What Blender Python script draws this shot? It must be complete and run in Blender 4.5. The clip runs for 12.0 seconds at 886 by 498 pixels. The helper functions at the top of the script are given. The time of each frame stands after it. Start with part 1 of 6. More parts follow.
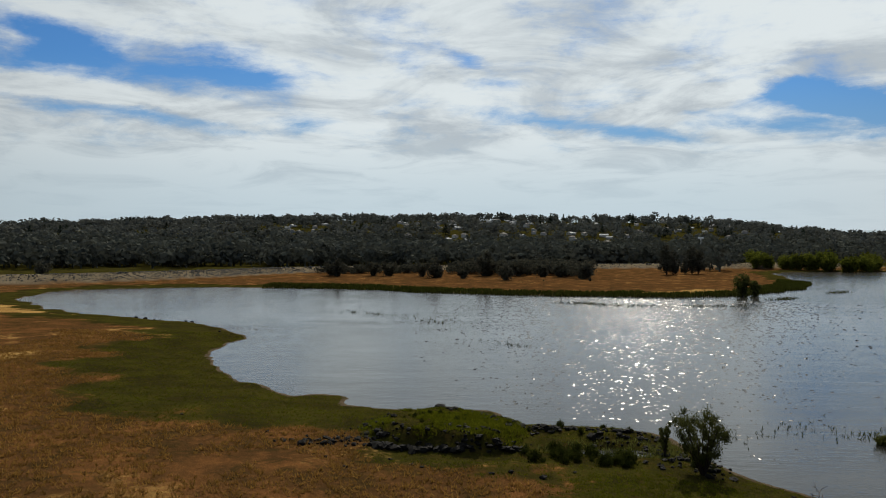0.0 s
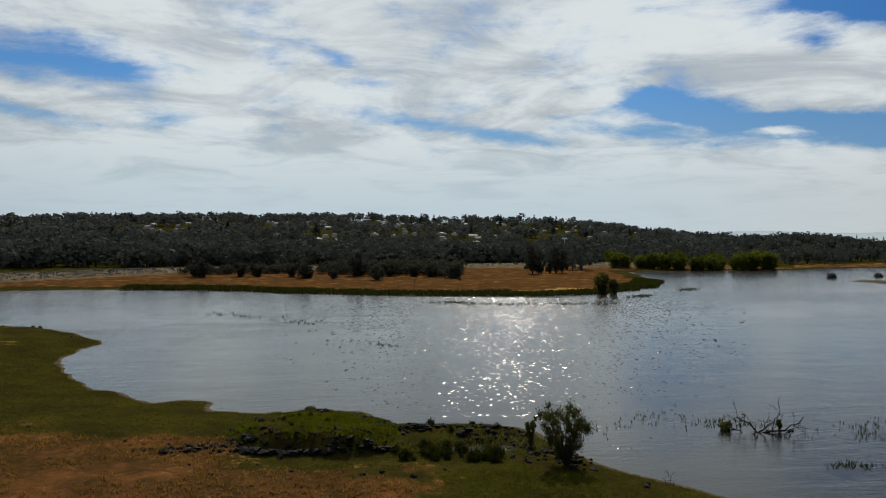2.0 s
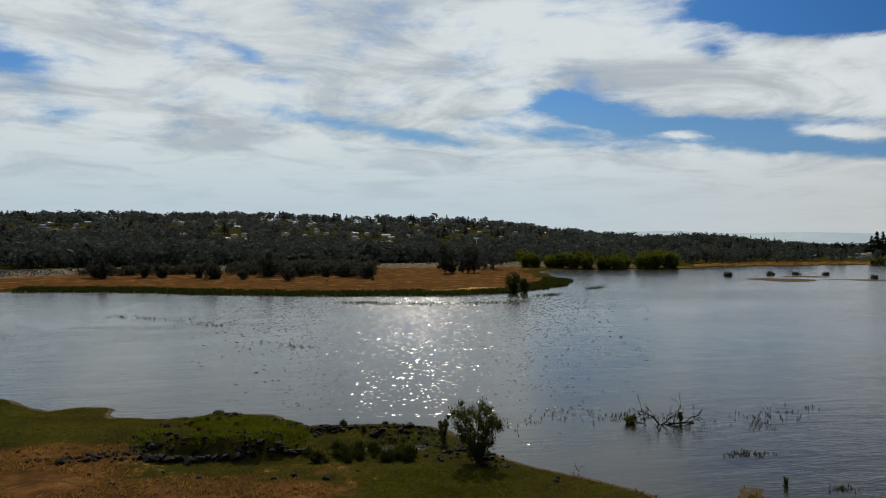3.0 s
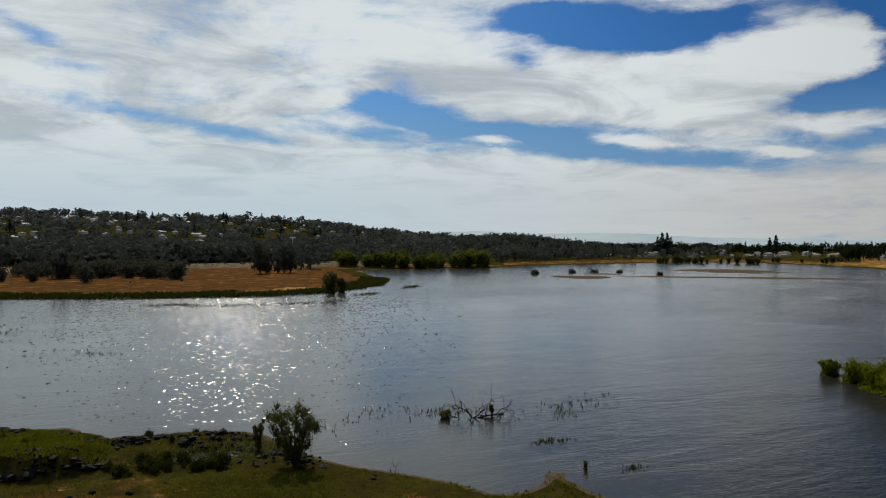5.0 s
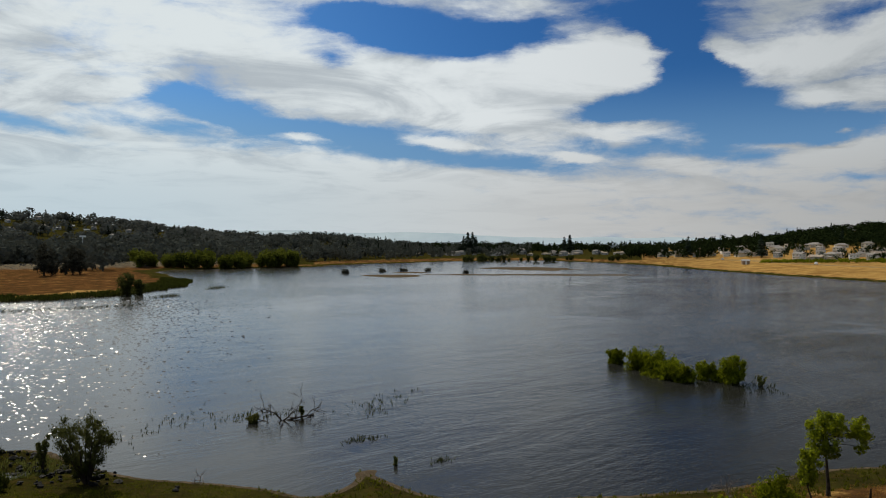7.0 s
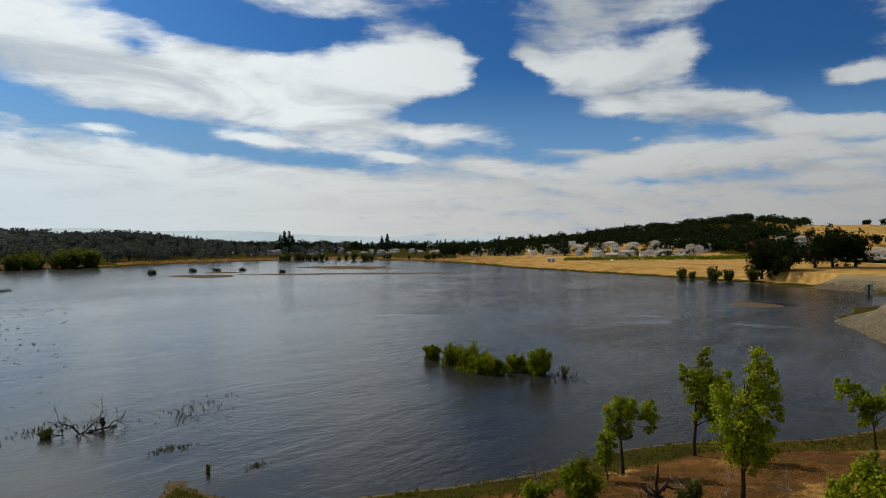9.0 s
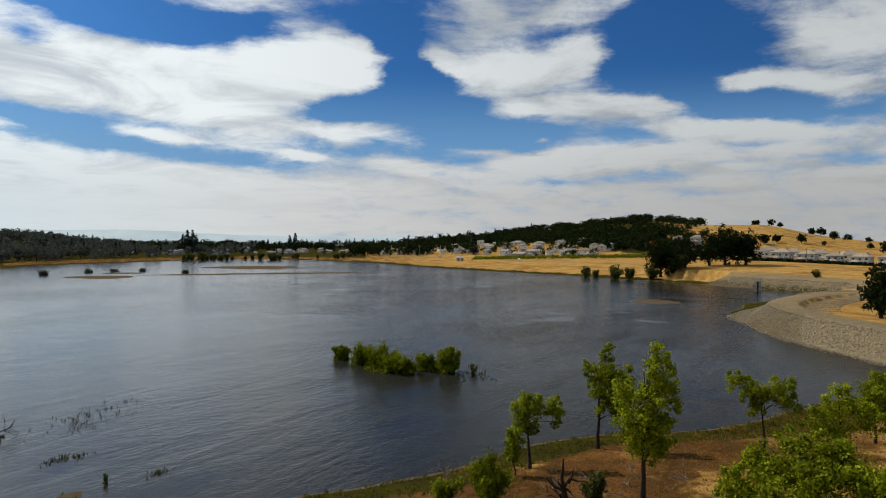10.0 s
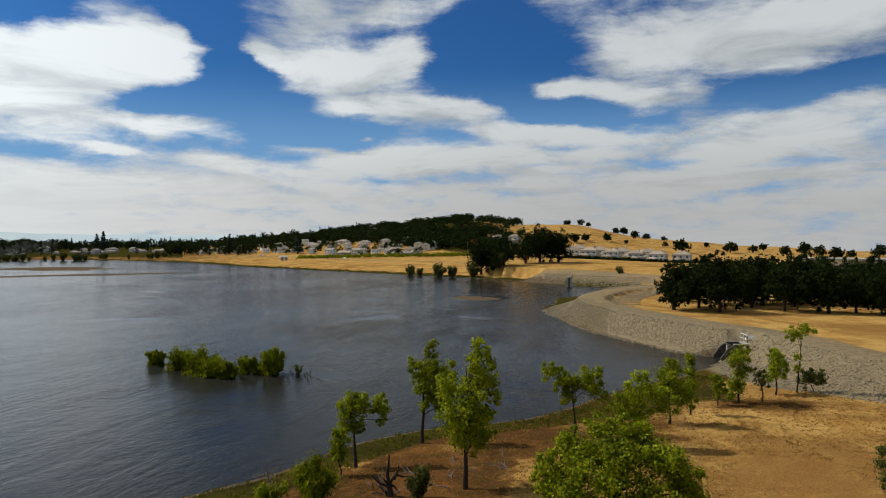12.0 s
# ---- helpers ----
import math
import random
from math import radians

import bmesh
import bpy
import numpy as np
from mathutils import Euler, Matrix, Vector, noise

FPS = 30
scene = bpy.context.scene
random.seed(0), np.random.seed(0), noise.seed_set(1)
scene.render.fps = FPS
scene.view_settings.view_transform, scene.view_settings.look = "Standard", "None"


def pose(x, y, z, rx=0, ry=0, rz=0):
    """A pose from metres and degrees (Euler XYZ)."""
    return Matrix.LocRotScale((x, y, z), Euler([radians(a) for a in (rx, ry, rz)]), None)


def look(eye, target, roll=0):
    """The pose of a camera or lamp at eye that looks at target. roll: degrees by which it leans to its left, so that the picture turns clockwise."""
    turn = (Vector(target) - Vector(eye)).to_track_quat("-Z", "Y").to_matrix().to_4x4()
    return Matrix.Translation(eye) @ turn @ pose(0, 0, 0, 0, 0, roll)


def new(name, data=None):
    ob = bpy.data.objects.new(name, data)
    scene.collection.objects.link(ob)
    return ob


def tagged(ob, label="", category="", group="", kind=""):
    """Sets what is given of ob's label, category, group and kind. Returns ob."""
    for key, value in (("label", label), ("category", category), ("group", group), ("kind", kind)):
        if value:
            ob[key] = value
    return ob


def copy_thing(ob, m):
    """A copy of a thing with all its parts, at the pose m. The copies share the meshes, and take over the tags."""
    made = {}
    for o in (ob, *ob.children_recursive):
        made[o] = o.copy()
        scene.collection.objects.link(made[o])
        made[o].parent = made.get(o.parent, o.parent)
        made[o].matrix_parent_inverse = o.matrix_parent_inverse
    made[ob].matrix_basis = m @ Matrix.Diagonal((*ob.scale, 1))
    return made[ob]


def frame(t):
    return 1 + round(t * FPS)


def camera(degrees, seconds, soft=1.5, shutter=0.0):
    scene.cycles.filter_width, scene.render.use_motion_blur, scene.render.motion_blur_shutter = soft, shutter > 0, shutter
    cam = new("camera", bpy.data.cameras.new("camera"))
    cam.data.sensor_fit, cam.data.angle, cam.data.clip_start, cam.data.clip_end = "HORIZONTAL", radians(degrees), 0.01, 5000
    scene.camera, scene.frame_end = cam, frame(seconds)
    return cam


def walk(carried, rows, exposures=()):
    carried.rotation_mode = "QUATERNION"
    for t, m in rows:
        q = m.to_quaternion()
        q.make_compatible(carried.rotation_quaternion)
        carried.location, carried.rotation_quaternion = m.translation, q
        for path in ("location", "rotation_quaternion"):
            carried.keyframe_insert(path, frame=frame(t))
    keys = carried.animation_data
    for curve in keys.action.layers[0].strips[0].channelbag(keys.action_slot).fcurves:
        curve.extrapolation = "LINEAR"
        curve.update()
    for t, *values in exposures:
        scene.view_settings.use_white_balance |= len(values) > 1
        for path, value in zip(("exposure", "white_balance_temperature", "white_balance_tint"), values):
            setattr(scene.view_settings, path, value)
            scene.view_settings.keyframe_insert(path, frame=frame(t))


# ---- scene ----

# ---- camera: a drone that hovers 15 m over the water and turns to its right ----
cam = camera(59.78, 12.0, soft=1.0)
EYE = 15.0
ROWS = [
    (0.0, 0.0, -0.455, -0.122), (0.5, -2.044, -0.453, -0.154), (1.0, -4.405, -0.44, -0.174), (1.5, -6.933, -0.42, -0.205),
    (2.0, -9.557, -0.426, -0.207), (2.5, -12.633, -0.427, -0.211), (3.0, -16.023, -0.416, -0.21), (5.0, -29.533, -0.395, -0.29),
    (5.5, -33.22, -0.38, -0.31), (6.0, -36.734, -0.381, -0.3), (6.5, -40.152, -0.386, -0.272), (7.0, -43.561, -0.386, -0.262),
    (9.0, -57.032, -0.41, -0.235), (9.5, -60.435, -0.423, -0.235), (10.0, -63.749, -0.434, -0.21), (10.5, -67.046, -0.46, -0.2),
    (11.0, -70.313, -0.468, -0.175), (11.5, -73.524, -0.472, -0.165), (12.0, -76.682, -0.479, -0.15),
]
walk(cam, [(t, pose(0, 0, EYE, 90 + pitch, roll, yaw)) for t, yaw, pitch, roll in ROWS],
     exposures=[(0.0, -0.40), (3.0, -0.52), (6.0, -0.50), (9.0, -0.29), (12.0, -0.12)])

# ---- sun ----
SUN_TURN, SUN_UP = 14.5, 42.0
sun_way = Vector((math.sin(radians(SUN_TURN)) * math.cos(radians(SUN_UP)), math.cos(radians(SUN_TURN)) * math.cos(radians(SUN_UP)), math.sin(radians(SUN_UP))))
sun_data = bpy.data.lights.new("sun", "SUN")
sun_data.energy, sun_data.angle, sun_data.color = 5.0, radians(0.6), (1.0, 0.92, 0.78)
sun = new("sun", sun_data)
sun.matrix_world = look(sun_way * 300, (0, 0, 0))


# ---- node helpers ----
class Nodes:
    """A short way to write node trees."""

    def __init__(self, tree):
        self.tree = tree
        tree.nodes.clear()

    def put(self, kind, **values):
        node = self.tree.nodes.new("ShaderNode" + kind)
        for key, value in values.items():
            setattr(node, key, value)
        return node

    def feed(self, socket, value):
        if isinstance(value, bpy.types.NodeSocket):
            self.tree.links.new(value, socket)
        else:
            socket.default_value = value

    def math(self, op, a, b=0.0, c=0.0, clamp=False):
        node = self.put("Math", operation=op, use_clamp=clamp)
        for socket, value in zip(node.inputs, (a, b, c)):
            self.feed(socket, value)
        return node.outputs[0]

    def vec(self, op, a, b=(0, 0, 0)):
        node = self.put("VectorMath", operation=op)
        self.feed(node.inputs[0], a)
        self.feed(node.inputs[1], b)
        return node.outputs[0]

    def mix(self, factor, a, b, blend="MIX"):
        node = self.put("MixRGB", blend_type=blend)
        self.feed(node.inputs[0], factor)
        self.feed(node.inputs[1], a if isinstance(a, bpy.types.NodeSocket) else (*a[:3], 1))
        self.feed(node.inputs[2], b if isinstance(b, bpy.types.NodeSocket) else (*b[:3], 1))
        return node.outputs[0]

    def noise(self, vector, scale, detail=4.0, rough=0.55, distortion=0.0):
        node = self.put("TexNoise")
        self.feed(node.inputs["Vector"], vector)
        node.inputs["Scale"].default_value, node.inputs["Detail"].default_value = scale, detail
        node.inputs["Roughness"].default_value, node.inputs["Distortion"].default_value = rough, distortion
        return node.outputs["Fac"]

    def ramp(self, value, low, high, to_low=0.0, to_high=1.0, smooth=True):
        node = self.put("MapRange", interpolation_type="SMOOTHSTEP" if smooth else "LINEAR")
        for key, v in (("Value", value), ("From Min", low), ("From Max", high), ("To Min", to_low), ("To Max", to_high)):
            self.feed(node.inputs[key], v)
        return node.outputs[0]


# ---- sky: blue with a sheet of broken cloud ----
world = bpy.data.worlds.new("sky")
scene.world = world
world.use_nodes = True
n = Nodes(world.node_tree)
sky = n.put("TexSky", sky_type="NISHITA", sun_disc=False, sun_elevation=radians(SUN_UP), sun_rotation=radians(SUN_TURN), altitude=100.0, air_density=1.0, dust_density=0.6, ozone_density=2.5)
way = n.put("TexCoord").outputs["Generated"]
axes = n.put("SeparateXYZ")
n.feed(axes.inputs[0], way)
turn = n.math("MULTIPLY", n.math("ARCTAN2", axes.outputs[0], axes.outputs[1]), 57.2958)
rise = n.math("MULTIPLY", n.math("ARCSINE", axes.outputs[2]), 57.2958)
flat = n.put("CombineXYZ")
n.feed(flat.inputs[0], turn)
n.feed(flat.inputs[1], rise)
# a plane of cloud far above: the pattern narrows towards the horizon
lift = n.math("ADD", n.math("MAXIMUM", axes.outputs[2], 0.0), 0.10)
plane = n.put("CombineXYZ")
n.feed(plane.inputs[0], n.math("DIVIDE", axes.outputs[0], lift))
n.feed(plane.inputs[1], n.math("DIVIDE", axes.outputs[1], lift))
warp_node = n.put("TexNoise")
n.feed(warp_node.inputs["Vector"], n.vec("MULTIPLY", flat.outputs[0], (0.075, 0.17, 0.0)))
warp_node.inputs["Scale"].default_value, warp_node.inputs["Detail"].default_value, warp_node.inputs["Roughness"].default_value = 1.9, 10.0, 0.70
warp = n.vec("MULTIPLY", n.vec("SUBTRACT", warp_node.outputs["Color"], (0.5, 0.5, 0.5)), (4.2, 1.5, 0.0))
spot_at = n.vec("ADD", flat.outputs[0], warp)
density = n.ramp(turn, 15.0, 62.0, 0.72, -0.06)
density = n.math("ADD", density, n.math("MULTIPLY", n.ramp(rise, 7.6, 3.6, 0.0, 0.95), n.ramp(turn, 40.0, 65.0, 1.0, 0.85)))
# cloud thinned overhead and behind the view to darken the ambient light and water
density = n.math("ADD", density, n.math("MULTIPLY", n.ramp(rise, 12.0, 40.0, 0.0, -0.3), n.ramp(turn, 15.0, 50.0)))
density = n.math("ADD", density, n.ramp(n.math("ABSOLUTE", n.math("SUBTRACT", turn, 35.0)), 85.0, 130.0, 0.0, -0.4))

# unseen cloud added above the view to grey the water's reflections
density = n.math("ADD", density, n.math("MULTIPLY", n.ramp(rise, 18.0, 24.0, 0.0, 0.8), n.ramp(turn, 45.0, 75.0, 1.0, 0.0)))


def spot(a, e, wide, high, weight, tilt=0.0):
    """A cloud (weight over 0) or a gap (under 0) at a degrees to the right of north and e degrees up."""
    global density
    m = n.put("Mapping", vector_type="TEXTURE")
    n.feed(m.inputs["Vector"], spot_at)
    m.inputs["Location"].default_value, m.inputs["Rotation"].default_value, m.inputs["Scale"].default_value = (a, e, 0), (0, 0, radians(tilt)), (wide, high, 1)
    g = n.put("TexGradient", gradient_type="SPHERICAL")
    n.feed(g.inputs[0], m.outputs[0])
    density = n.math("MULTIPLY_ADD", g.outputs["Fac"], weight * 0.92, density)


spot(-20.6, 12.0, 14.2, 2.4, -1.50, -4)
spot(-27.6, 12.2, 5.6, 2.2, -1.10, 0)
spot(-28.3, 14.1, 3.8, 1.1, -0.90, -15)
spot(-14.2, 11.8, 5.5, 1.3, -0.90, -5)
spot(-22.1, 9.9, 10.6, 1.2, 1.10, -4)
spot(-20.6, 8.7, 9.7, 0.8, -1.10, -5)
spot(-26.6, 8.8, 3.1, 0.6, -0.60, 0)
spot(-9.9, 8.8, 2.8, 1.4, -0.45, 20)
spot(1.3, 13.4, 2.9, 1.1, -0.42, -15)
spot(2.8, 11.6, 3.2, 0.7, -0.40, -10)
spot(-3.9, 14.8, 2.6, 0.8, -0.30, 0)
spot(-28.9, 13.2, 2.0, 0.9, 0.70, 0)
spot(26.8, 9.3, 7.0, 1.7, -1.50, -8)
spot(31.6, 8.0, 9.1, 1.5, -1.20, -3)
spot(24.7, 10.3, 3.2, 0.9, -0.90, -5)
spot(5.6, 9.2, 5.6, 0.7, -0.80, -8)
spot(11.3, 8.4, 8.3, 0.8, -1.00, -10)
spot(16.8, 7.3, 7.1, 0.8, -0.90, -10)
spot(23.5, 7.7, 5.1, 1.1, -0.70, -12)
spot(17.2, 9.9, 8.4, 0.9, 0.90, 10)
spot(33.2, 7.7, 3.0, 0.4, 0.90, -5)
spot(26.0, 8.4, 2.5, 0.3, 0.60, -8)
spot(39.2, 6.5, 12.3, 0.8, -0.54, -3)
spot(37.7, 8.4, 5.1, 1.3, -0.90, 0)
spot(43.1, 8.4, 5.8, 1.0, -0.60, -6)
spot(1.7, 13.3, 2.1, 0.8, -0.60, -10)
spot(-10.1, 8.8, 2.6, 1.0, -0.50, 10)
spot(19.7, 11.2, 5.8, 0.6, -0.35, 0)
spot(35.3, 13.1, 2.9, 1.3, -0.90, -10)
spot(40.6, 15.2, 8.3, 2.4, -1.60, -4)
spot(45.3, 13.9, 3.7, 1.0, -0.80, 0)
spot(35.2, 13.3, 2.9, 1.1, -0.90, -20)
spot(34.7, 15.8, 3.3, 0.8, -0.70, 0)
spot(25.5, 9.9, 4.8, 1.2, -1.10, -10)
spot(30.5, 9.0, 7.1, 1.5, -0.80, -10)
spot(23.9, 7.8, 7.6, 0.8, -0.42, -10)
spot(37.2, 7.7, 7.1, 1.3, -0.90, -6)
spot(45.1, 6.5, 7.5, 0.9, -0.54, -4)
spot(50.9, 5.6, 7.7, 0.9, -0.54, -4)
spot(33.1, 7.7, 3.3, 0.4, 0.90, -5)
spot(43.9, 7.3, 3.8, 0.4, 0.90, -3)
spot(53.6, 6.2, 2.3, 0.5, 0.90, -6)
spot(18.7, 10.5, 6.1, 0.9, 0.80, 6)
spot(58.6, 9.3, 6.4, 1.4, -1.60, 0)
spot(55.4, 9.4, 2.2, 0.8, -0.80, 0)
spot(59.2, 6.7, 6.8, 0.9, -1.00, 0)
spot(53.9, 7.2, 2.3, 0.6, -0.30, 0)
spot(47.6, 11.8, 21.0, 3.8, 1.50, 6)
spot(55.4, 12.9, 7.5, 2.7, 1.40, 8)
spot(36.7, 12.3, 12.8, 3.1, 1.00, -8)
spot(48.4, 8.9, 7.7, 2.1, 1.20, -10)
spot(57.0, 8.6, 8.0, 1.0, 1.50, 3)
spot(40.0, 15.7, 5.8, 2.0, -1.30, -6)
spot(45.9, 14.2, 5.8, 1.1, -0.90, 10)
spot(57.0, 15.9, 6.8, 1.6, -1.00, -10)
spot(62.4, 11.7, 5.2, 2.4, -1.60, -25)
spot(60.1, 14.6, 3.6, 1.5, -0.80, -30)
spot(57.3, 10.1, 5.2, 1.3, -1.80, 4)
spot(61.1, 11.6, 2.6, 1.9, -1.20, 0)
spot(39.8, 15.6, 7.1, 1.8, -1.30, -10)
spot(47.7, 15.2, 7.0, 1.2, -1.00, -5)
spot(59.4, 15.2, 3.9, 2.4, -1.00, -50)
spot(51.0, 16.6, 7.1, 1.1, 0.50, -10)
spot(43.3, 7.6, 3.7, 0.4, 0.90, -6)
spot(53.1, 6.3, 2.6, 0.4, 0.90, -6)
spot(33.0, 8.0, 3.3, 0.4, 0.80, -8)
spot(48.5, 6.0, 9.5, 1.0, -0.60, -5)
spot(40.5, 6.7, 7.2, 0.9, -0.54, -6)
spot(56.9, 7.3, 5.2, 0.6, 0.80, -14)
spot(61.1, 5.9, 5.2, 0.9, 1.00, -6)
spot(64.4, 8.9, 7.7, 1.8, -1.50, -3)
spot(66.4, 7.6, 5.7, 1.0, -1.00, 0)
spot(65.6, 10.9, 4.5, 0.9, -0.70, -20)
spot(65.2, 6.0, 4.5, 0.6, -0.80, 0)
spot(70.1, 12.7, 8.6, 1.9, 1.60, 12)
spot(63.6, 13.1, 3.9, 1.0, 1.00, -35)
spot(73.6, 13.8, 3.0, 1.1, 0.80, 5)
spot(67.3, 15.7, 4.4, 2.7, 0.55, -60)
spot(74.0, 9.9, 11.3, 1.3, 1.50, 4)
spot(79.2, 10.0, 3.3, 1.0, 1.00, 0)
spot(83.7, 8.0, 6.8, 1.0, 1.30, -3)
spot(80.3, 13.1, 6.0, 4.0, -1.95, -20)
spot(76.6, 12.3, 2.3, 1.2, -0.80, 0)
spot(82.7, 9.4, 3.2, 0.7, -0.80, -20)
spot(76.3, 6.4, 9.8, 1.1, 1.40, 4)
spot(73.6, 5.6, 6.6, 1.0, 0.90, 0)
spot(70.7, 7.6, 0.9, 0.4, 0.80, 0)
spot(70.1, 8.1, 7.4, 0.7, -0.80, 0)
spot(85.1, 11.0, 2.5, 1.2, 1.10, 15)
spot(79.5, 13.8, 5.8, 4.6, -1.87, 20)
spot(83.2, 9.9, 5.8, 1.6, -1.40, -5)
spot(81.5, 15.9, 2.6, 2.4, -0.70, 0)
spot(86.9, 9.4, 3.8, 1.6, -0.90, 0)
spot(61.0, 15.2, 3.0, 2.6, -1.00, -50)
spot(64.1, 10.0, 4.3, 1.4, -1.00, -20)
spot(67.4, 8.2, 7.0, 1.6, -1.10, -4)
spot(74.4, 16.7, 5.8, 1.1, 0.90, 12)
spot(66.5, 15.7, 5.0, 2.7, 0.45, -50)
spot(84.0, 8.0, 7.7, 1.0, 1.30, -6)
spot(75.7, 6.2, 10.4, 1.0, 1.20, 2)
spot(87.3, 6.4, 6.3, 0.6, 1.20, 2)
spot(70.7, 7.6, 1.0, 0.3, 0.70, 0)
spot(67.6, 6.7, 1.9, 0.3, 0.70, 0)
spot(77.4, 4.8, 9.7, 0.6, -0.70, 2)
spot(81.5, 3.6, 5.8, 0.5, -0.60, -2)
spot(98.5, 14.3, 12.9, 3.4, 1.44, 3)
spot(90.9, 13.0, 6.1, 1.7, 0.60, 12)
spot(85.3, 16.4, 3.8, 1.1, 0.25, -15)
spot(104.4, 14.9, 6.6, 2.1, 0.90, 0)
spot(89.3, 10.7, 7.4, 1.1, 1.50, -4)
spot(84.9, 11.4, 3.2, 0.9, 0.90, 0)
spot(94.4, 11.1, 1.4, 0.7, 0.80, 0)
spot(101.7, 10.3, 7.5, 1.5, -1.90, 4)
spot(97.4, 10.3, 2.8, 0.8, -0.80, 0)
spot(105.4, 11.2, 3.5, 1.0, -1.00, 0)
spot(100.3, 7.4, 10.4, 2.1, 1.40, 4)
spot(104.7, 9.5, 4.6, 0.9, 0.90, -4)
spot(92.9, 8.6, 3.6, 1.0, -0.90, 0)
spot(90.9, 7.3, 3.7, 0.6, 0.50, 0)
spot(92.9, 5.6, 3.6, 0.5, -0.70, 0)
spot(98.7, 3.7, 4.5, 0.6, -1.00, 4)
spot(103.7, 1.5, 4.6, 1.2, -0.60, 0)
spot(95.5, 4.8, 8.7, 1.1, 0.60, 2)
spot(85.1, 14.0, 3.5, 3.3, -1.10, 0)
spot(60.9, 12.4, 3.1, 3.3, -0.60, 0)
spot(68.6, 12.5, 10.8, 1.3, 0.90, -6)
spot(74.4, 10.0, 11.0, 1.1, 0.70, -5)
spot(62.5, 13.4, 3.1, 1.0, 0.70, -35)
spot(71.3, 8.7, 3.7, 1.1, -0.50, 0)
spot(85.7, 8.9, 4.4, 0.8, -0.60, 0)
spot(47.5, 15.9, 8.5, 1.3, -0.60, 0)
soft_lift = n.math("ADD", n.math("MAXIMUM", axes.outputs[2], 0.0), 0.24)
shallow = n.put("CombineXYZ")
n.feed(shallow.inputs[0], n.math("DIVIDE", axes.outputs[0], soft_lift))
n.feed(shallow.inputs[1], n.math("DIVIDE", axes.outputs[1], soft_lift))
fine = n.noise(shallow.outputs[0], 4.2, 12.0, 0.63, 0.35)
broad = n.noise(plane.outputs[0], 0.7, 5.0, 0.55, 0.3)
density = n.math("ADD", density, n.math("MULTIPLY", n.math("SUBTRACT", fine, 0.5), 2.7))
density = n.math("ADD", density, n.math("MULTIPLY", n.math("SUBTRACT", broad, 0.5), 0.35))
streak_at = n.vec("MULTIPLY", n.vec("ADD", flat.outputs[0], warp), (0.10, 0.62, 0.0))
streaks = n.noise(streak_at, 1.7, 10.0, 0.64, 0.2)
density = n.math("ADD", density, n.math("MULTIPLY", n.math("SUBTRACT", streaks, 0.5), 1.5))
cover = n.ramp(density, -0.66, 0.84)
thick = n.ramp(n.math("ADD", n.noise(plane.outputs[0], 1.3, 7.0, 0.6, 0.8), n.math("MULTIPLY", density, 0.07)), 0.38, 0.66)
near_sun = n.ramp(n.math("ABSOLUTE", n.math("SUBTRACT", turn, SUN_TURN)), 20.0, 75.0, 1.62, 1.0)
white = n.mix(thick, n.mix(n.ramp(turn, 20.0, 60.0), (0.365, 0.41, 0.445), (0.39, 0.43, 0.46)), n.mix(n.ramp(turn, 20.0, 60.0), (0.59, 0.64, 0.655), (0.635, 0.672, 0.688)))
haze = n.ramp(rise, 9.5, 2.0)
haze_color = n.mix(n.ramp(turn, 15.0, 60.0), (0.42, 0.51, 0.56), (0.475, 0.478, 0.472))
white = n.mix(n.math("MULTIPLY", haze, 0.9), white, haze_color)
white = n.vec("SCALE", white)
white.node.inputs["Scale"].default_value = 1.0
n.feed(white.node.inputs["Scale"], near_sun)
blue = n.vec("MULTIPLY", sky.outputs[0], n.mix(n.ramp(turn, 5.0, 55.0), (0.0215, 0.043, 0.066), (0.014, 0.038, 0.070)))
blue = n.vec("SCALE", blue)
n.feed(blue.node.inputs["Scale"], n.ramp(turn, 8.0, 62.0, 1.5, 0.88))
blue = n.mix(n.ramp(rise, 13.0, 5.5, 0.0, 0.82), blue, n.mix(n.ramp(turn, 15.0, 60.0), (0.28, 0.50, 0.74), (0.19, 0.39, 0.67)))
ground_glow = n.mix(cover, blue, white)
back = n.put("Background")
n.feed(back.inputs[0], ground_glow)
back.inputs[1].default_value = 1.0
n.feed(n.put("OutputWorld").inputs[0], back.outputs[0])


# ---- materials ----
def material(name):
    m = bpy.data.materials.new(name)
    m.use_nodes = True
    nodes = Nodes(m.node_tree)
    shader = nodes.put("BsdfPrincipled")
    nodes.feed(nodes.put("OutputMaterial").inputs[0], shader.outputs[0])
    return m, nodes, shader


def place(nodes):
    return nodes.put("NewGeometry").outputs["Position"]


def bump(nodes, shader, height, strength, distance):
    b = nodes.put("Bump")
    b.inputs["Strength"].default_value, b.inputs["Distance"].default_value = strength, distance
    nodes.feed(b.inputs["Height"], height)
    nodes.feed(shader.inputs["Normal"], b.outputs[0])


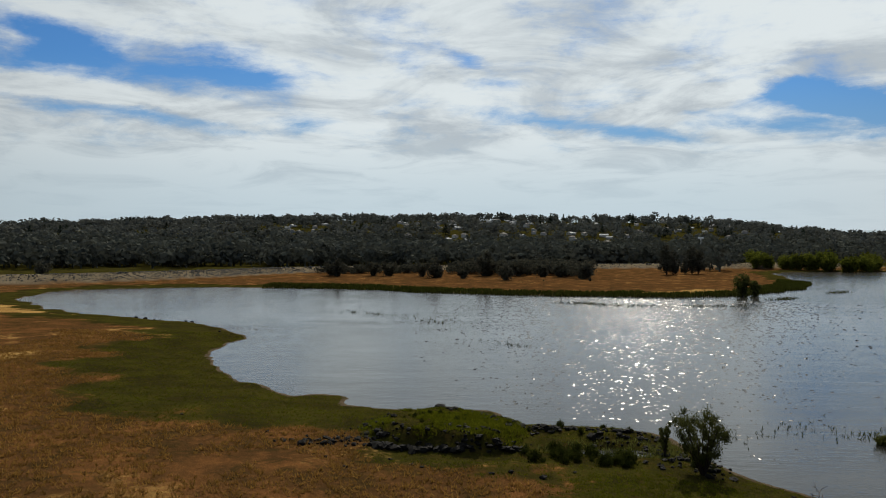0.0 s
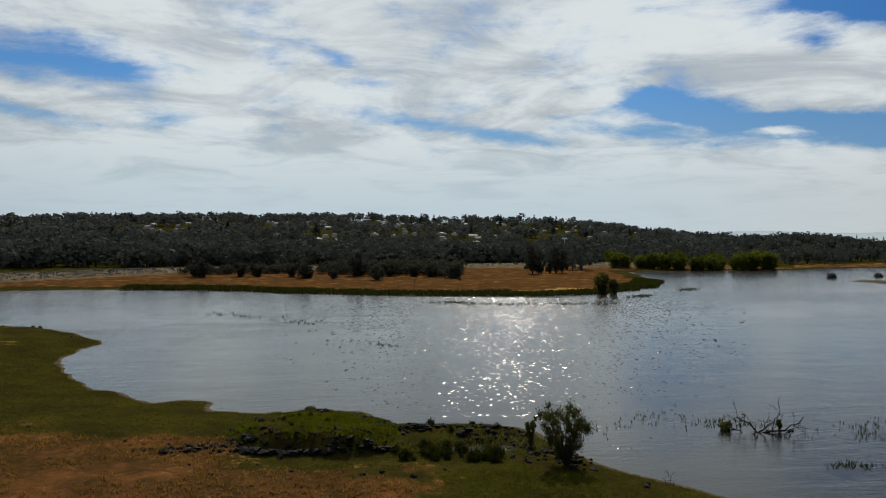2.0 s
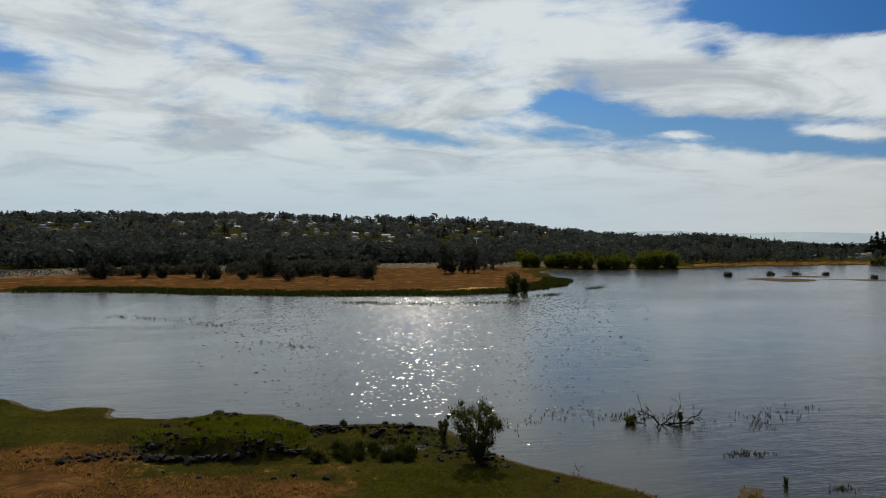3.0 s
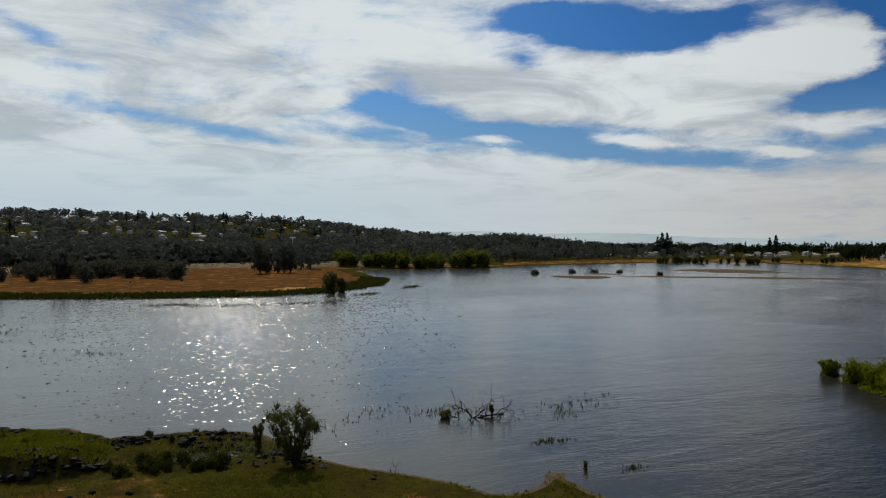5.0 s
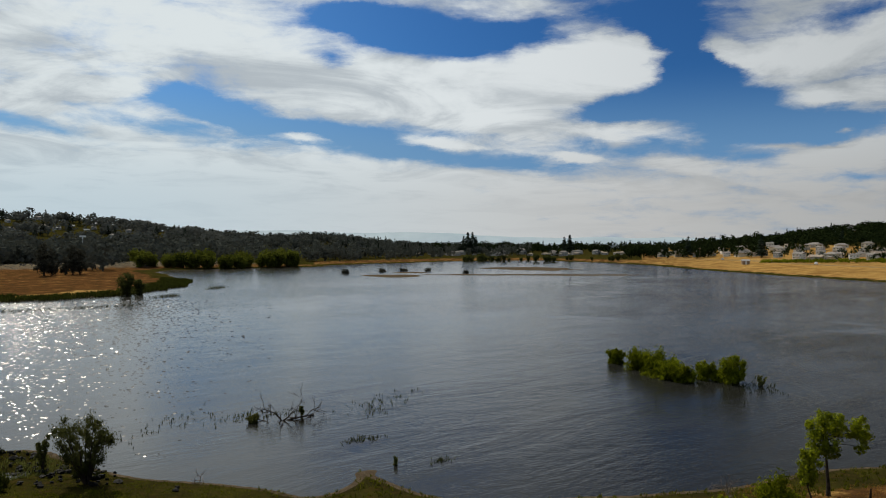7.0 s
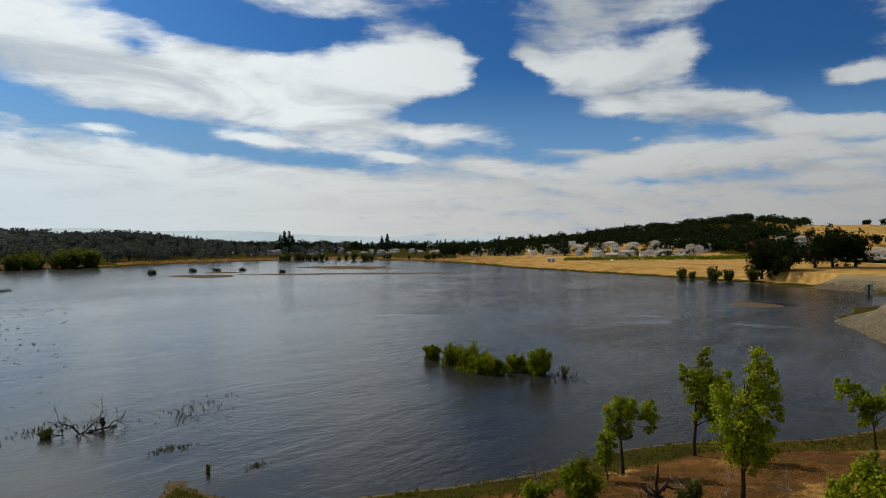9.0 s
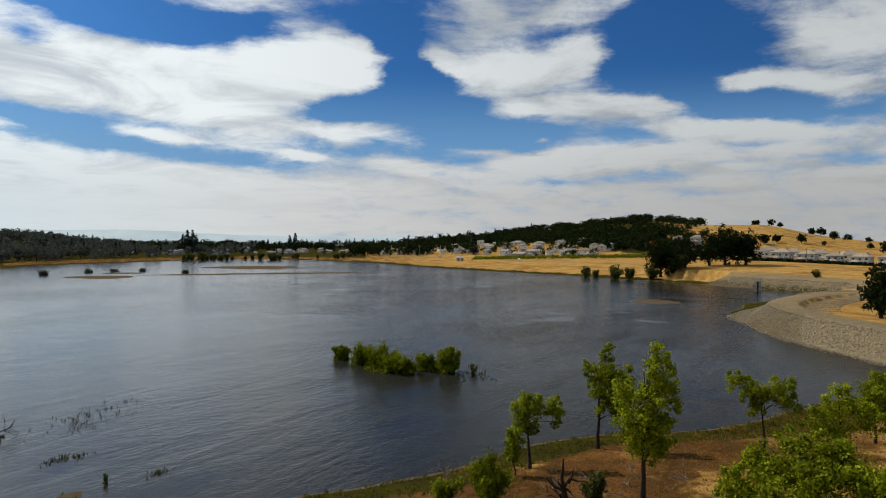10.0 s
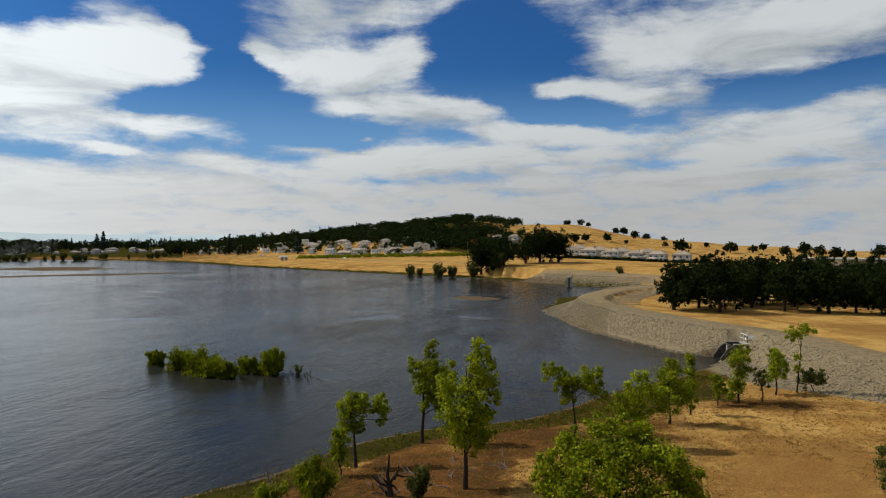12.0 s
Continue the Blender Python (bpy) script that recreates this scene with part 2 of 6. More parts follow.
def plain(name, color, rough=0.8, metal=0.0, vary=0.25, scale=3.0, object_vary=0.0, grain=0.0):
    """A worn surface: two scales of stain on one base colour."""
    m, q, s = material(name)
    at = place(q)
    big, small = q.noise(at, scale, 4.0), q.noise(at, scale * 9, 5.0, 0.65)
    tone = q.math("ADD", q.ramp(big, 0.3, 0.7, 1 - vary, 1 + vary * 0.6), q.ramp(small, 0.3, 0.7, -vary * 0.5, vary * 0.5))
    if object_vary:
        tone = q.math("MULTIPLY", tone, q.ramp(q.put("ObjectInfo").outputs["Random"], 0, 1, 1 - object_vary, 1 + object_vary, False))
    c = q.vec("SCALE", (*color,))
    q.feed(c.node.inputs["Scale"], tone)
    q.feed(s.inputs["Base Color"], c)
    s.inputs["Roughness"].default_value, s.inputs["Metallic"].default_value = rough, metal
    s.inputs["Specular IOR Level"].default_value = 0.5 if rough < 0.6 else 0.12
    if grain:
        bump(q, s, small, 0.6, grain)
    return m


def foliage(name, dark, light, through_light=0.35, gloss=0.0, clump=0.35):
    """Leaves: each one its own shade, with some light that passes through."""
    m, q, s = material(name)
    geo = q.put("NewGeometry")
    c = q.mix(q.ramp(geo.outputs["Random Per Island"], 0, 1, 0, 1, False), dark, light)
    # dark patches vary the clumps and stand in for shade inside the crowns
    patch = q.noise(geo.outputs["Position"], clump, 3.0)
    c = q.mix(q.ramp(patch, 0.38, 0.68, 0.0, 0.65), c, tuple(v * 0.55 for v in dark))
    who = q.ramp(q.put("ObjectInfo").outputs["Random"], 0, 1, 0.75, 1.25, False)
    k = q.vec("SCALE", c)
    q.feed(k.node.inputs["Scale"], who)
    q.feed(s.inputs["Base Color"], k)
    s.inputs["Roughness"].default_value = 0.6
    s.inputs["Specular IOR Level"].default_value = gloss
    t = q.put("BsdfTranslucent")
    q.feed(t.inputs[0], q.mix(0.4, k, tuple(min(1, v * 1.6) for v in light)))
    mixer = q.put("MixShader")
    mixer.inputs[0].default_value = through_light
    out = [x for x in q.tree.nodes if x.bl_idname == "ShaderNodeOutputMaterial"][0]
    q.feed(mixer.inputs[1], s.outputs[0])
    q.feed(mixer.inputs[2], t.outputs[0])
    q.feed(out.inputs[0], mixer.outputs[0])
    return m


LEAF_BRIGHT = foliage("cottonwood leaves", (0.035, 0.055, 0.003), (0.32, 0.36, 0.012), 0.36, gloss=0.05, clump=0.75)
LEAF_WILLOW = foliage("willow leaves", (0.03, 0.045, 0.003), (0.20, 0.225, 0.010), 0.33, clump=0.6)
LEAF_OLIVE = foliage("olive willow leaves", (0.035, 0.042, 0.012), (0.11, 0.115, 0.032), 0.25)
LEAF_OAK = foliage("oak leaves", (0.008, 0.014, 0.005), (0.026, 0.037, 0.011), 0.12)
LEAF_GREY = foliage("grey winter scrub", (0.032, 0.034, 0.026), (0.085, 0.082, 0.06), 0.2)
# distance haze is painted into these two far leaf colours: greyed, lighter on the hill
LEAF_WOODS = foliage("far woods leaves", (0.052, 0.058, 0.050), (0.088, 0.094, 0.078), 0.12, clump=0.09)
LEAF_HAZY_HILL = foliage("haze-lightened grey-green hill leaves", (0.078, 0.084, 0.076), (0.118, 0.124, 0.108), 0.15, clump=0.06)
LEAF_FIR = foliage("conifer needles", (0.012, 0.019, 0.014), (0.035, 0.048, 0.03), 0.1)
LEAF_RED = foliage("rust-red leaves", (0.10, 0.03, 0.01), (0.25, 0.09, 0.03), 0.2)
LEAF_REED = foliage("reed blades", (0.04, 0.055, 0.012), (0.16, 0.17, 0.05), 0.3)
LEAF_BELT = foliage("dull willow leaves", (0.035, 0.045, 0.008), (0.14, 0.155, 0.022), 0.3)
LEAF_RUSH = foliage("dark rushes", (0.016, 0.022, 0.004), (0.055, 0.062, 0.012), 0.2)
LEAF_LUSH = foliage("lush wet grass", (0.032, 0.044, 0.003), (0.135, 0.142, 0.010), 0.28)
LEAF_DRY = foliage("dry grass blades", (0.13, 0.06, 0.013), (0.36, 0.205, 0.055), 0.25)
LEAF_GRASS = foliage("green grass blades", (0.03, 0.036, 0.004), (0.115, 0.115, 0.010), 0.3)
BARK = plain("bark", (0.030, 0.022, 0.017), 0.9, 0, 0.4, 6, 0.15, 0.02)
BARK_GREY = plain("dead grey wood", (0.16, 0.13, 0.11), 0.9, 0, 0.4, 8, 0.2, 0.01)
# dark stone, toned down to near-black for the shade on the backlit bank
STONE = plain("dark lava stone", (0.0085, 0.008, 0.0072), 0.85, 0, 0.5, 4, 0.35, 0.03)
RIPRAP = plain("grey riprap stone", (0.235, 0.195, 0.135), 0.95, 0, 0.3, 2.5, 0.2, 0.03)
CONCRETE = plain("weathered concrete", (0.30, 0.28, 0.25), 0.9, 0, 0.3, 1.5, 0, 0.01)
# darker than its stains alone, to paint in the shade of the outlet
STAINED_SHADE_CONCRETE = plain("stained concrete darkened for shade", (0.055, 0.05, 0.043), 0.8, 0, 0.4, 1.5, 0, 0.01)
STEEL = plain("galvanised rail", (0.62, 0.62, 0.60), 0.45, 0.6, 0.15, 5)
RUST = plain("dark steel grate", (0.06, 0.05, 0.045), 0.7, 0.5, 0.3, 5)
ROOF_GREY = plain("grey-brown roof tiles", (0.24, 0.22, 0.20), 0.85, 0, 0.25, 1.2, 0.2, 0.03)
ROOF_TAN = plain("tan roof tiles", (0.29, 0.24, 0.19), 0.85, 0, 0.25, 1.2, 0.2, 0.03)
ROOF_LIGHT = plain("light tan roof tiles", (0.25, 0.205, 0.165), 0.85, 0, 0.25, 1.2, 0.2, 0.03)
ROOF_PALE = plain("pale sunlit roof", (0.40, 0.41, 0.42), 0.75, 0, 0.15, 1.2, 0.15)
WALL_CREAM = plain("cream stucco", (0.62, 0.57, 0.48), 0.9, 0, 0.12, 0.8, 0.15)
WALL_GREY = plain("grey stucco", (0.36, 0.36, 0.35), 0.9, 0, 0.12, 0.8, 0.2)
WALL_WHITE = plain("white painted wall", (0.68, 0.67, 0.64), 0.8, 0, 0.1, 0.8, 0.05)
TRIM = plain("white trim", (0.78, 0.78, 0.76), 0.6, 0, 0.08, 2)
FENCE_WOOD = plain("weathered fence boards", (0.26, 0.19, 0.13), 0.9, 0, 0.3, 2, 0.2)
TYRE = plain("tyre rubber", (0.02, 0.02, 0.02), 0.8)
PAINT_WHITE = plain("white car paint", (0.80, 0.80, 0.80), 0.3, 0, 0.05, 3)
m, q, s = material("window glass")
s.inputs["Base Color"].default_value, s.inputs["Roughness"].default_value, s.inputs["Metallic"].default_value = (0.03, 0.035, 0.04, 1), 0.08, 0.0
PANE = m

# open ground: dry grass, red grass, green fringe, mud, gravel, mixed by how the ground is covered
m, q, s = material("open ground")
at = place(q)
mask = q.put("VertexColor", layer_name="cover")
part_of = q.put("SeparateXYZ")
q.feed(part_of.inputs[0], mask.outputs["Color"])
big, mid, small, tiny = q.noise(at, 0.035, 4.0), q.noise(at, 0.22, 5.0, 0.6), q.noise(at, 1.6, 6.0, 0.65), q.noise(at, 9.0, 5.0, 0.7)
gold = q.mix(q.ramp(mid, 0.35, 0.68), (0.54, 0.335, 0.105), (0.38, 0.205, 0.052))
gold = q.mix(q.ramp(small, 0.42, 0.75, 0, 0.5), gold, (0.70, 0.47, 0.17))
gold = q.mix(q.ramp(q.noise(at, 0.06, 6.0, 0.65, 1.0), 0.44, 0.64, 0, 0.85), gold, (0.26, 0.13, 0.038))
red = q.mix(q.ramp(mid, 0.30, 0.58), (0.205, 0.088, 0.028), (0.085, 0.042, 0.015))
red = q.mix(q.ramp(small, 0.42, 0.75, 0, 0.6), red, (0.25, 0.11, 0.036))
green = q.mix(q.ramp(mid, 0.35, 0.66), (0.050, 0.052, 0.006), (0.021, 0.022, 0.005))
green = q.mix(q.ramp(small, 0.46, 0.75, 0, 0.75), green, (0.075, 0.048, 0.012))
mud = q.mix(q.ramp(small, 0.35, 0.7), (0.15, 0.115, 0.075), (0.08, 0.062, 0.04))
gravel = q.mix(q.ramp(small, 0.35, 0.7), (0.29, 0.235, 0.155), (0.19, 0.155, 0.10))
wobble = q.math("MULTIPLY", q.math("SUBTRACT", q.math("ADD", mid, q.math("MULTIPLY", small, 0.7)), 0.85), 1.5)
ground_color = q.mix(q.ramp(q.math("ADD", part_of.outputs[1], wobble), 0.35, 0.75), gold, red)
ground_color = q.mix(q.ramp(q.math("ADD", part_of.outputs[0], wobble), 0.3, 0.7), ground_color, green)
blotch = q.math("MULTIPLY", q.ramp(q.noise(at, 0.42, 7.0, 0.68, 0.8), 0.48, 0.66, 0.0, 0.7), q.math("MAXIMUM", part_of.outputs[0], part_of.outputs[1]))
ground_color = q.mix(blotch, ground_color, (0.030, 0.026, 0.008))
ground_color = q.mix(part_of.outputs[2], ground_color, gravel)
ground_color = q.mix(q.ramp(q.math("ADD", mask.outputs["Alpha"], q.math("MULTIPLY", wobble, 0.5)), 0.4, 0.6), ground_color, mud)
ground_color = q.mix(q.ramp(tiny, 0.3, 0.75, 0.55, 0.0), ground_color, (0.03, 0.02, 0.01), "MIX")
q.feed(s.inputs["Base Color"], ground_color)
s.inputs["Roughness"].default_value = 1.0
s.inputs["Specular IOR Level"].default_value = 0.0
bump(q, s, q.math("ADD", small, q.math("MULTIPLY", tiny, 0.5)), 0.8, 0.25)
GROUND = m

# lake water: silty, with wind ripples and smoother streaks
m, q, s = material("lake water")
at = place(q)
stretch = q.vec("MULTIPLY", at, (0.6, 1.0, 1.0))
side_of = q.put("SeparateXYZ")
q.feed(side_of.inputs[0], at)
broad_calm = q.ramp(q.noise(stretch, 0.016, 4.0, 0.55, 1.0), 0.40, 0.62, 0.45, 1.0)
slick = q.ramp(q.noise(q.vec("MULTIPLY", at, (0.9, 0.42, 1.0)), 0.04, 7.0, 0.64, 1.6), 0.555, 0.64, 1.0, 0.18)
# ripples grow and reflection fades along this axis, fitted to the camera's view
sheen_axis = q.math("SUBTRACT", q.math("ADD", side_of.outputs[0], 20.0), q.math("MULTIPLY", side_of.outputs[1], 1.3))
windy = q.math("MULTIPLY", q.math("MULTIPLY", broad_calm, slick), q.ramp(sheen_axis, -40.0, 80.0, 0.024, 0.11))
gusts = q.ramp(q.noise(q.vec("MULTIPLY", at, (0.25, 1.0, 1.0)), 0.22, 5.0, 0.65, 0.8), 0.33, 0.67, 0.55, 1.35)
windy = q.math("MULTIPLY", windy, gusts)
# calm patches, by the mudflats and elsewhere, placed to fit pale water in view
for cx, cy, rx, ry in ((285, 285, 120, 42), (165, 230, 24, 60), (104, 158, 22, 40), (205, 38, 26, 12), (145, 49, 22, 9)):
    m_at = q.put("Mapping", vector_type="TEXTURE")
    q.feed(m_at.inputs["Vector"], at)
    m_at.inputs["Location"].default_value, m_at.inputs["Rotation"].default_value, m_at.inputs["Scale"].default_value = (cx, cy, 0), (0, 0, radians(-42)), (rx, ry, 1)
    calm_spot = q.put("TexGradient", gradient_type="SPHERICAL")
    q.feed(calm_spot.inputs[0], m_at.outputs[0])
    patchy = q.math("ADD", calm_spot.outputs["Fac"], q.math("MULTIPLY", q.math("SUBTRACT", q.noise(q.vec("MULTIPLY", at, (0.6, 0.6, 1.0)), 0.07, 7.0, 0.7, 1.4), 0.5), 2.6))
    windy = q.math("MULTIPLY", windy, q.ramp(patchy, 0.30, 0.85, 1.0, 0.2))
wave = q.math("ADD", q.noise(stretch, 1.6, 3.0, 0.62, 0.3), q.math("MULTIPLY", q.noise(stretch, 5.5, 2.0, 0.6), 0.5))
wave = q.math("ADD", wave, q.math("MULTIPLY", q.noise(q.vec("MULTIPLY", at, (0.45, 1.1, 1.0)), 1.2, 3.0, 0.6, 0.3), 0.55))
wave = q.math("MULTIPLY", wave, windy)
wave = q.math("ADD", wave, q.math("MULTIPLY", q.noise(stretch, 0.16, 2.0), 0.06))
# sheen set by position, strong on the sun's side, to match the view
q.feed(s.inputs["Specular IOR Level"], q.ramp(sheen_axis, -45.0, 45.0, 0.60, 0.035))
s.inputs["Specular Tint"].default_value = (1.0, 0.955, 0.885, 1)
q.feed(s.inputs["Roughness"], q.ramp(sheen_axis, -40.0, 60.0, 0.14, 0.12))
q.feed(s.inputs["Base Color"], q.mix(q.noise(at, 0.03, 3.0), (0.012, 0.0122, 0.0108), (0.020, 0.020, 0.017)))
s.inputs["IOR"].default_value = 1.333
b = q.put("Bump")
b.inputs["Distance"].default_value = 1.0
b.inputs["Strength"].default_value = 1.0
q.feed(b.inputs["Height"], wave)
q.feed(s.inputs["Normal"], b.outputs[0])
WATER = m
m, q, s = material("glint facet water")
s.inputs["Base Color"].default_value, s.inputs["Roughness"].default_value, s.inputs["IOR"].default_value = (0.02, 0.02, 0.017, 1), 0.21, 1.333
GLINT_WATER = m


# ---- mesh helpers ----
def mesh_np(name, verts, quads, mat, smooth=False):
    me = bpy.data.meshes.new(name)
    verts, quads = np.asarray(verts, np.float32), np.asarray(quads, np.int32)
    me.vertices.add(len(verts))
    me.vertices.foreach_set("co", verts.ravel())
    me.loops.add(quads.size)
    me.loops.foreach_set("vertex_index", quads.ravel())
    me.polygons.add(len(quads))
    me.polygons.foreach_set("loop_start", np.arange(len(quads), dtype=np.int32) * quads.shape[1])
    if smooth:
        me.polygons.foreach_set("use_smooth", np.ones(len(quads), bool))
    me.materials.append(mat)
    me.update(calc_edges=True)
    return me


def thing(name, x, y, z, label, category, group="", turn=0.0, size=1.0):
    ob = new(name)
    ob.matrix_world = pose(x, y, z, 0, 0, turn) @ Matrix.Scale(size, 4)
    return tagged(ob, label, category, group)


def part_np(name, verts, quads, mat, parent, label="", smooth=False):
    ob = new(name, mesh_np(name, verts, quads, mat, smooth))
    ob.parent = parent
    return tagged(ob, label)


def part(name, bm, mat, parent, label="", smooth=False):
    me = bpy.data.meshes.new(name)
    bm.to_mesh(me)
    bm.free()
    me.materials.append(mat)
    if smooth:
        me.shade_smooth()
    ob = new(name, me)
    ob.parent = parent
    return tagged(ob, label)


def box(bm, x0, x1, y0, y1, z0, z1, bevel=0.0):
    made = bmesh.ops.create_cube(bm, size=1.0, matrix=Matrix.LocRotScale(((x0 + x1) / 2, (y0 + y1) / 2, (z0 + z1) / 2), None, (x1 - x0, y1 - y0, z1 - z0)))
    if bevel:
        edges = list({e for v in made["verts"] for e in v.link_edges})
        bmesh.ops.bevel(bm, geom=edges, offset=bevel, segments=1, affect="EDGES")
    return bm


def join(pieces):
    verts, quads, k = [], [], 0
    for v, f in pieces:
        verts.append(v)
        quads.append(np.asarray(f) + k)
        k += len(v)
    return np.concatenate(verts), np.concatenate(quads)


def tube(path, radii, sides=6):
    """A tapered round bar along a path, closed at its thin end."""
    path = np.asarray(path, float)
    verts = []
    for i, p in enumerate(path):
        along = path[min(i + 1, len(path) - 1)] - path[max(i - 1, 0)]
        along /= np.linalg.norm(along) + 1e-9
        u = np.cross(along, (0.31, 0.95, 0.02) if abs(along[2]) > 0.8 else (0, 0, 1))
        u /= np.linalg.norm(u) + 1e-9
        w = np.cross(along, u)
        a = np.arange(sides) * 2 * np.pi / sides
        verts.append(p + radii[i] * (np.outer(np.cos(a), u) + np.outer(np.sin(a), w)))
    quads = [(i * sides + j, i * sides + (j + 1) % sides, (i + 1) * sides + (j + 1) % sides, (i + 1) * sides + j) for i in range(len(path) - 1) for j in range(sides)]
    return np.concatenate(verts), np.array(quads)


def leaf_cloud(rng, centres, radii, count, size, shell=0.5, long=1.6, upright=0.0, outward=1.1):
    """Small leaf-like diamonds in and round a set of clumps, most of them facing out of their clump."""
    centres, radii = np.asarray(centres, float), np.asarray(radii, float)
    weight = radii.prod(1) ** (2 / 3)
    which = rng.choice(len(centres), count, p=weight / weight.sum())
    way = rng.normal(size=(count, 3))
    way /= np.linalg.norm(way, axis=1, keepdims=True)
    far = (shell + (1 - shell) * rng.random(count)) * (1 + 0.18 * rng.normal(size=count))
    mid = centres[which] + way * radii[which] * far[:, None]
    u = rng.normal(size=(count, 3))
    u[:, 2] = u[:, 2] * (1 - upright) + upright * 2.2
    face = way * outward + rng.normal(size=(count, 3)) * 0.5
    face /= np.linalg.norm(face, axis=1, keepdims=True)
    u -= face * (u * face).sum(1, keepdims=True)
    u /= np.linalg.norm(u, axis=1, keepdims=True)
    w = np.cross(face, u)
    k = size * rng.uniform(0.6, 1.4, (count, 1))
    verts = np.stack([mid - u * k * long * 0.5, mid + w * k * 0.5, mid + u * k * long * 0.5, mid - w * k * 0.5], 1).reshape(-1, 3)
    return verts, np.arange(count * 4).reshape(-1, 4)


# ---- the plan of the lake ----
FAR_SHORE = [(-113, 208), (-115, 237), (-90, 253), (-42, 255), (-15, 241), (19, 223), (50, 217), (72, 216), (92, 226), (128, 271), (149, 332), (179, 402), (274, 406), (325, 440), (531, 473), (537, 390)]
EAST_SHORE = [(493, 300), (417, 211), (342, 98), (303, 45), (277, 17), (252, -2), (233, 6), (206, 17), (178, 18), (148, 11), (122, 1), (110, -7), (106, -13), (93.6, -8.5), (77.4, 1.9)]
NEAR_SHORE = [(67.2, 7), (64.4, 9.5), (59.9, 15.3), (54.5, 19.1), (45.8, 22.2), (38, 26.5), (31.5, 32.5), (31.2, 40.2), (29, 39), (26, 38.5), (24.1, 41.9), (21, 46.2), (18.9, 50), (16.9, 59.4), (14.4, 62), (9.9, 62.4), (6, 64.5), (4.3, 68.2)]
WEST_SHORE = [(-3.2, 69.3), (-9, 70.4), (-10.6, 74.8), (-15.9, 76.4), (-20.6, 81.5), (-26.2, 90.6), (-32, 106), (-31, 114), (-31, 121), (-35, 128), (-46, 143), (-53, 148), (-70, 158), (-91, 176)]
DAM_CREST = [(60, -58), (72, -42), (86.9, -25.9), (99.8, -21.8), (108.2, -18.0), (120.5, -9.7), (130.3, -4.5), (144.8, 2.6), (161.4, 6.7), (180, 5), (205, -4), (222, -22), (240, -60)]
FAR_CREST = [(300, 28), (284, 8), (268, -12), (256, -40)]
LEVEE = [(-260, 190), (-144.9, 252.1), (-102.6, 289.2), (-78.9, 322.3), (-54.4, 346.6), (10, 377.4), (81.5, 402.8), (179.8, 433.3), (250, 452)]


def smooth_line(points, closed, steps=4):
    p = np.array(points, float)
    k = len(p)
    out = []
    for i in range(k if closed else k - 1):
        a, b, c, d = (p[j % k] if closed else p[min(max(j, 0), k - 1)] for j in (i - 1, i, i + 1, i + 2))
        for u in np.arange(steps) / steps:
            out.append(0.5 * (2 * b + (c - a) * u + (2 * a - 5 * b + 4 * c - d) * u * u + (3 * b - a - 3 * c + d) * u ** 3))
    if not closed:
        out.append(p[-1])
    return np.array(out)


LAKE = smooth_line(FAR_SHORE + EAST_SHORE + NEAR_SHORE + WEST_SHORE, True)


def line_distance(x, y, line, closed=False):
    a = line
    b = np.roll(line, -1, 0)
    if not closed:
        a, b = a[:-1], b[:-1]
    out = np.empty(len(x))
    for i in range(0, len(x), 8000):
        px, py = x[i:i + 8000, None], y[i:i + 8000, None]
        dx, dy = (b - a)[:, 0], (b - a)[:, 1]
        u = np.clip(((px - a[:, 0]) * dx + (py - a[:, 1]) * dy) / (dx * dx + dy * dy + 1e-9), 0, 1)
        out[i:i + 8000] = np.sqrt(((px - a[:, 0] - u * dx) ** 2 + (py - a[:, 1] - u * dy) ** 2).min(1))
    return out


def inside(x, y, line):
    a, b = line, np.roll(line, -1, 0)
    out = np.zeros(len(x), bool)
    for i in range(0, len(x), 8000):
        px, py = x[i:i + 8000, None], y[i:i + 8000, None]
        cut = (a[:, 1] > py) != (b[:, 1] > py)
        with np.errstate(divide="ignore", invalid="ignore"):
            at_x = (b[:, 0] - a[:, 0]) * (py - a[:, 1]) / (b[:, 1] - a[:, 1]) + a[:, 0]
        out[i:i + 8000] = ((cut & (px < at_x)).sum(1) % 2) == 1
    return out


def value_noise(x, y, seed):
    ix, iy = np.floor(x), np.floor(y)
    fx, fy = x - ix, y - iy
    fx, fy = fx * fx * (3 - 2 * fx), fy * fy * (3 - 2 * fy)

    def corner(cx, cy):
        v = np.sin(cx * 127.1 + cy * 311.7 + seed * 74.7) * 43758.5453
        return v - np.floor(v)

    top = corner(ix, iy) * (1 - fx) + corner(ix + 1, iy) * fx
    low = corner(ix, iy + 1) * (1 - fx) + corner(ix + 1, iy + 1) * fx
    return top * (1 - fy) + low * fy - 0.5


def fbm(x, y, scale, octaves=4, seed=1):
    out, k = 0, 1.0
    for i in range(octaves):
        out = out + k * value_noise(x / scale * 2 ** i, y / scale * 2 ** i, seed + i)
        k *= 0.5
    return out


def step(a, b, v):
    u = np.clip((v - a) / (b - a), 0, 1)
    return u * u * (3 - 2 * u)


def bearing(x, y):
    return np.degrees(np.arctan2(x, y))


# the ridge behind the lake: height of its ground by bearing
RIDGE_AT = [-180, -60, -30, -14, 0, 12, 20, 24, 28, 36, 42, 60, 64, 72, 80, 86, 91, 97, 105, 130, 180]
RIDGE_UP = [25, 27, 27, 36, 44, 40, 34, 23, 13, 13, 4, 4, 10, 24, 28, 28, 18, 9, 3, 2, 25]


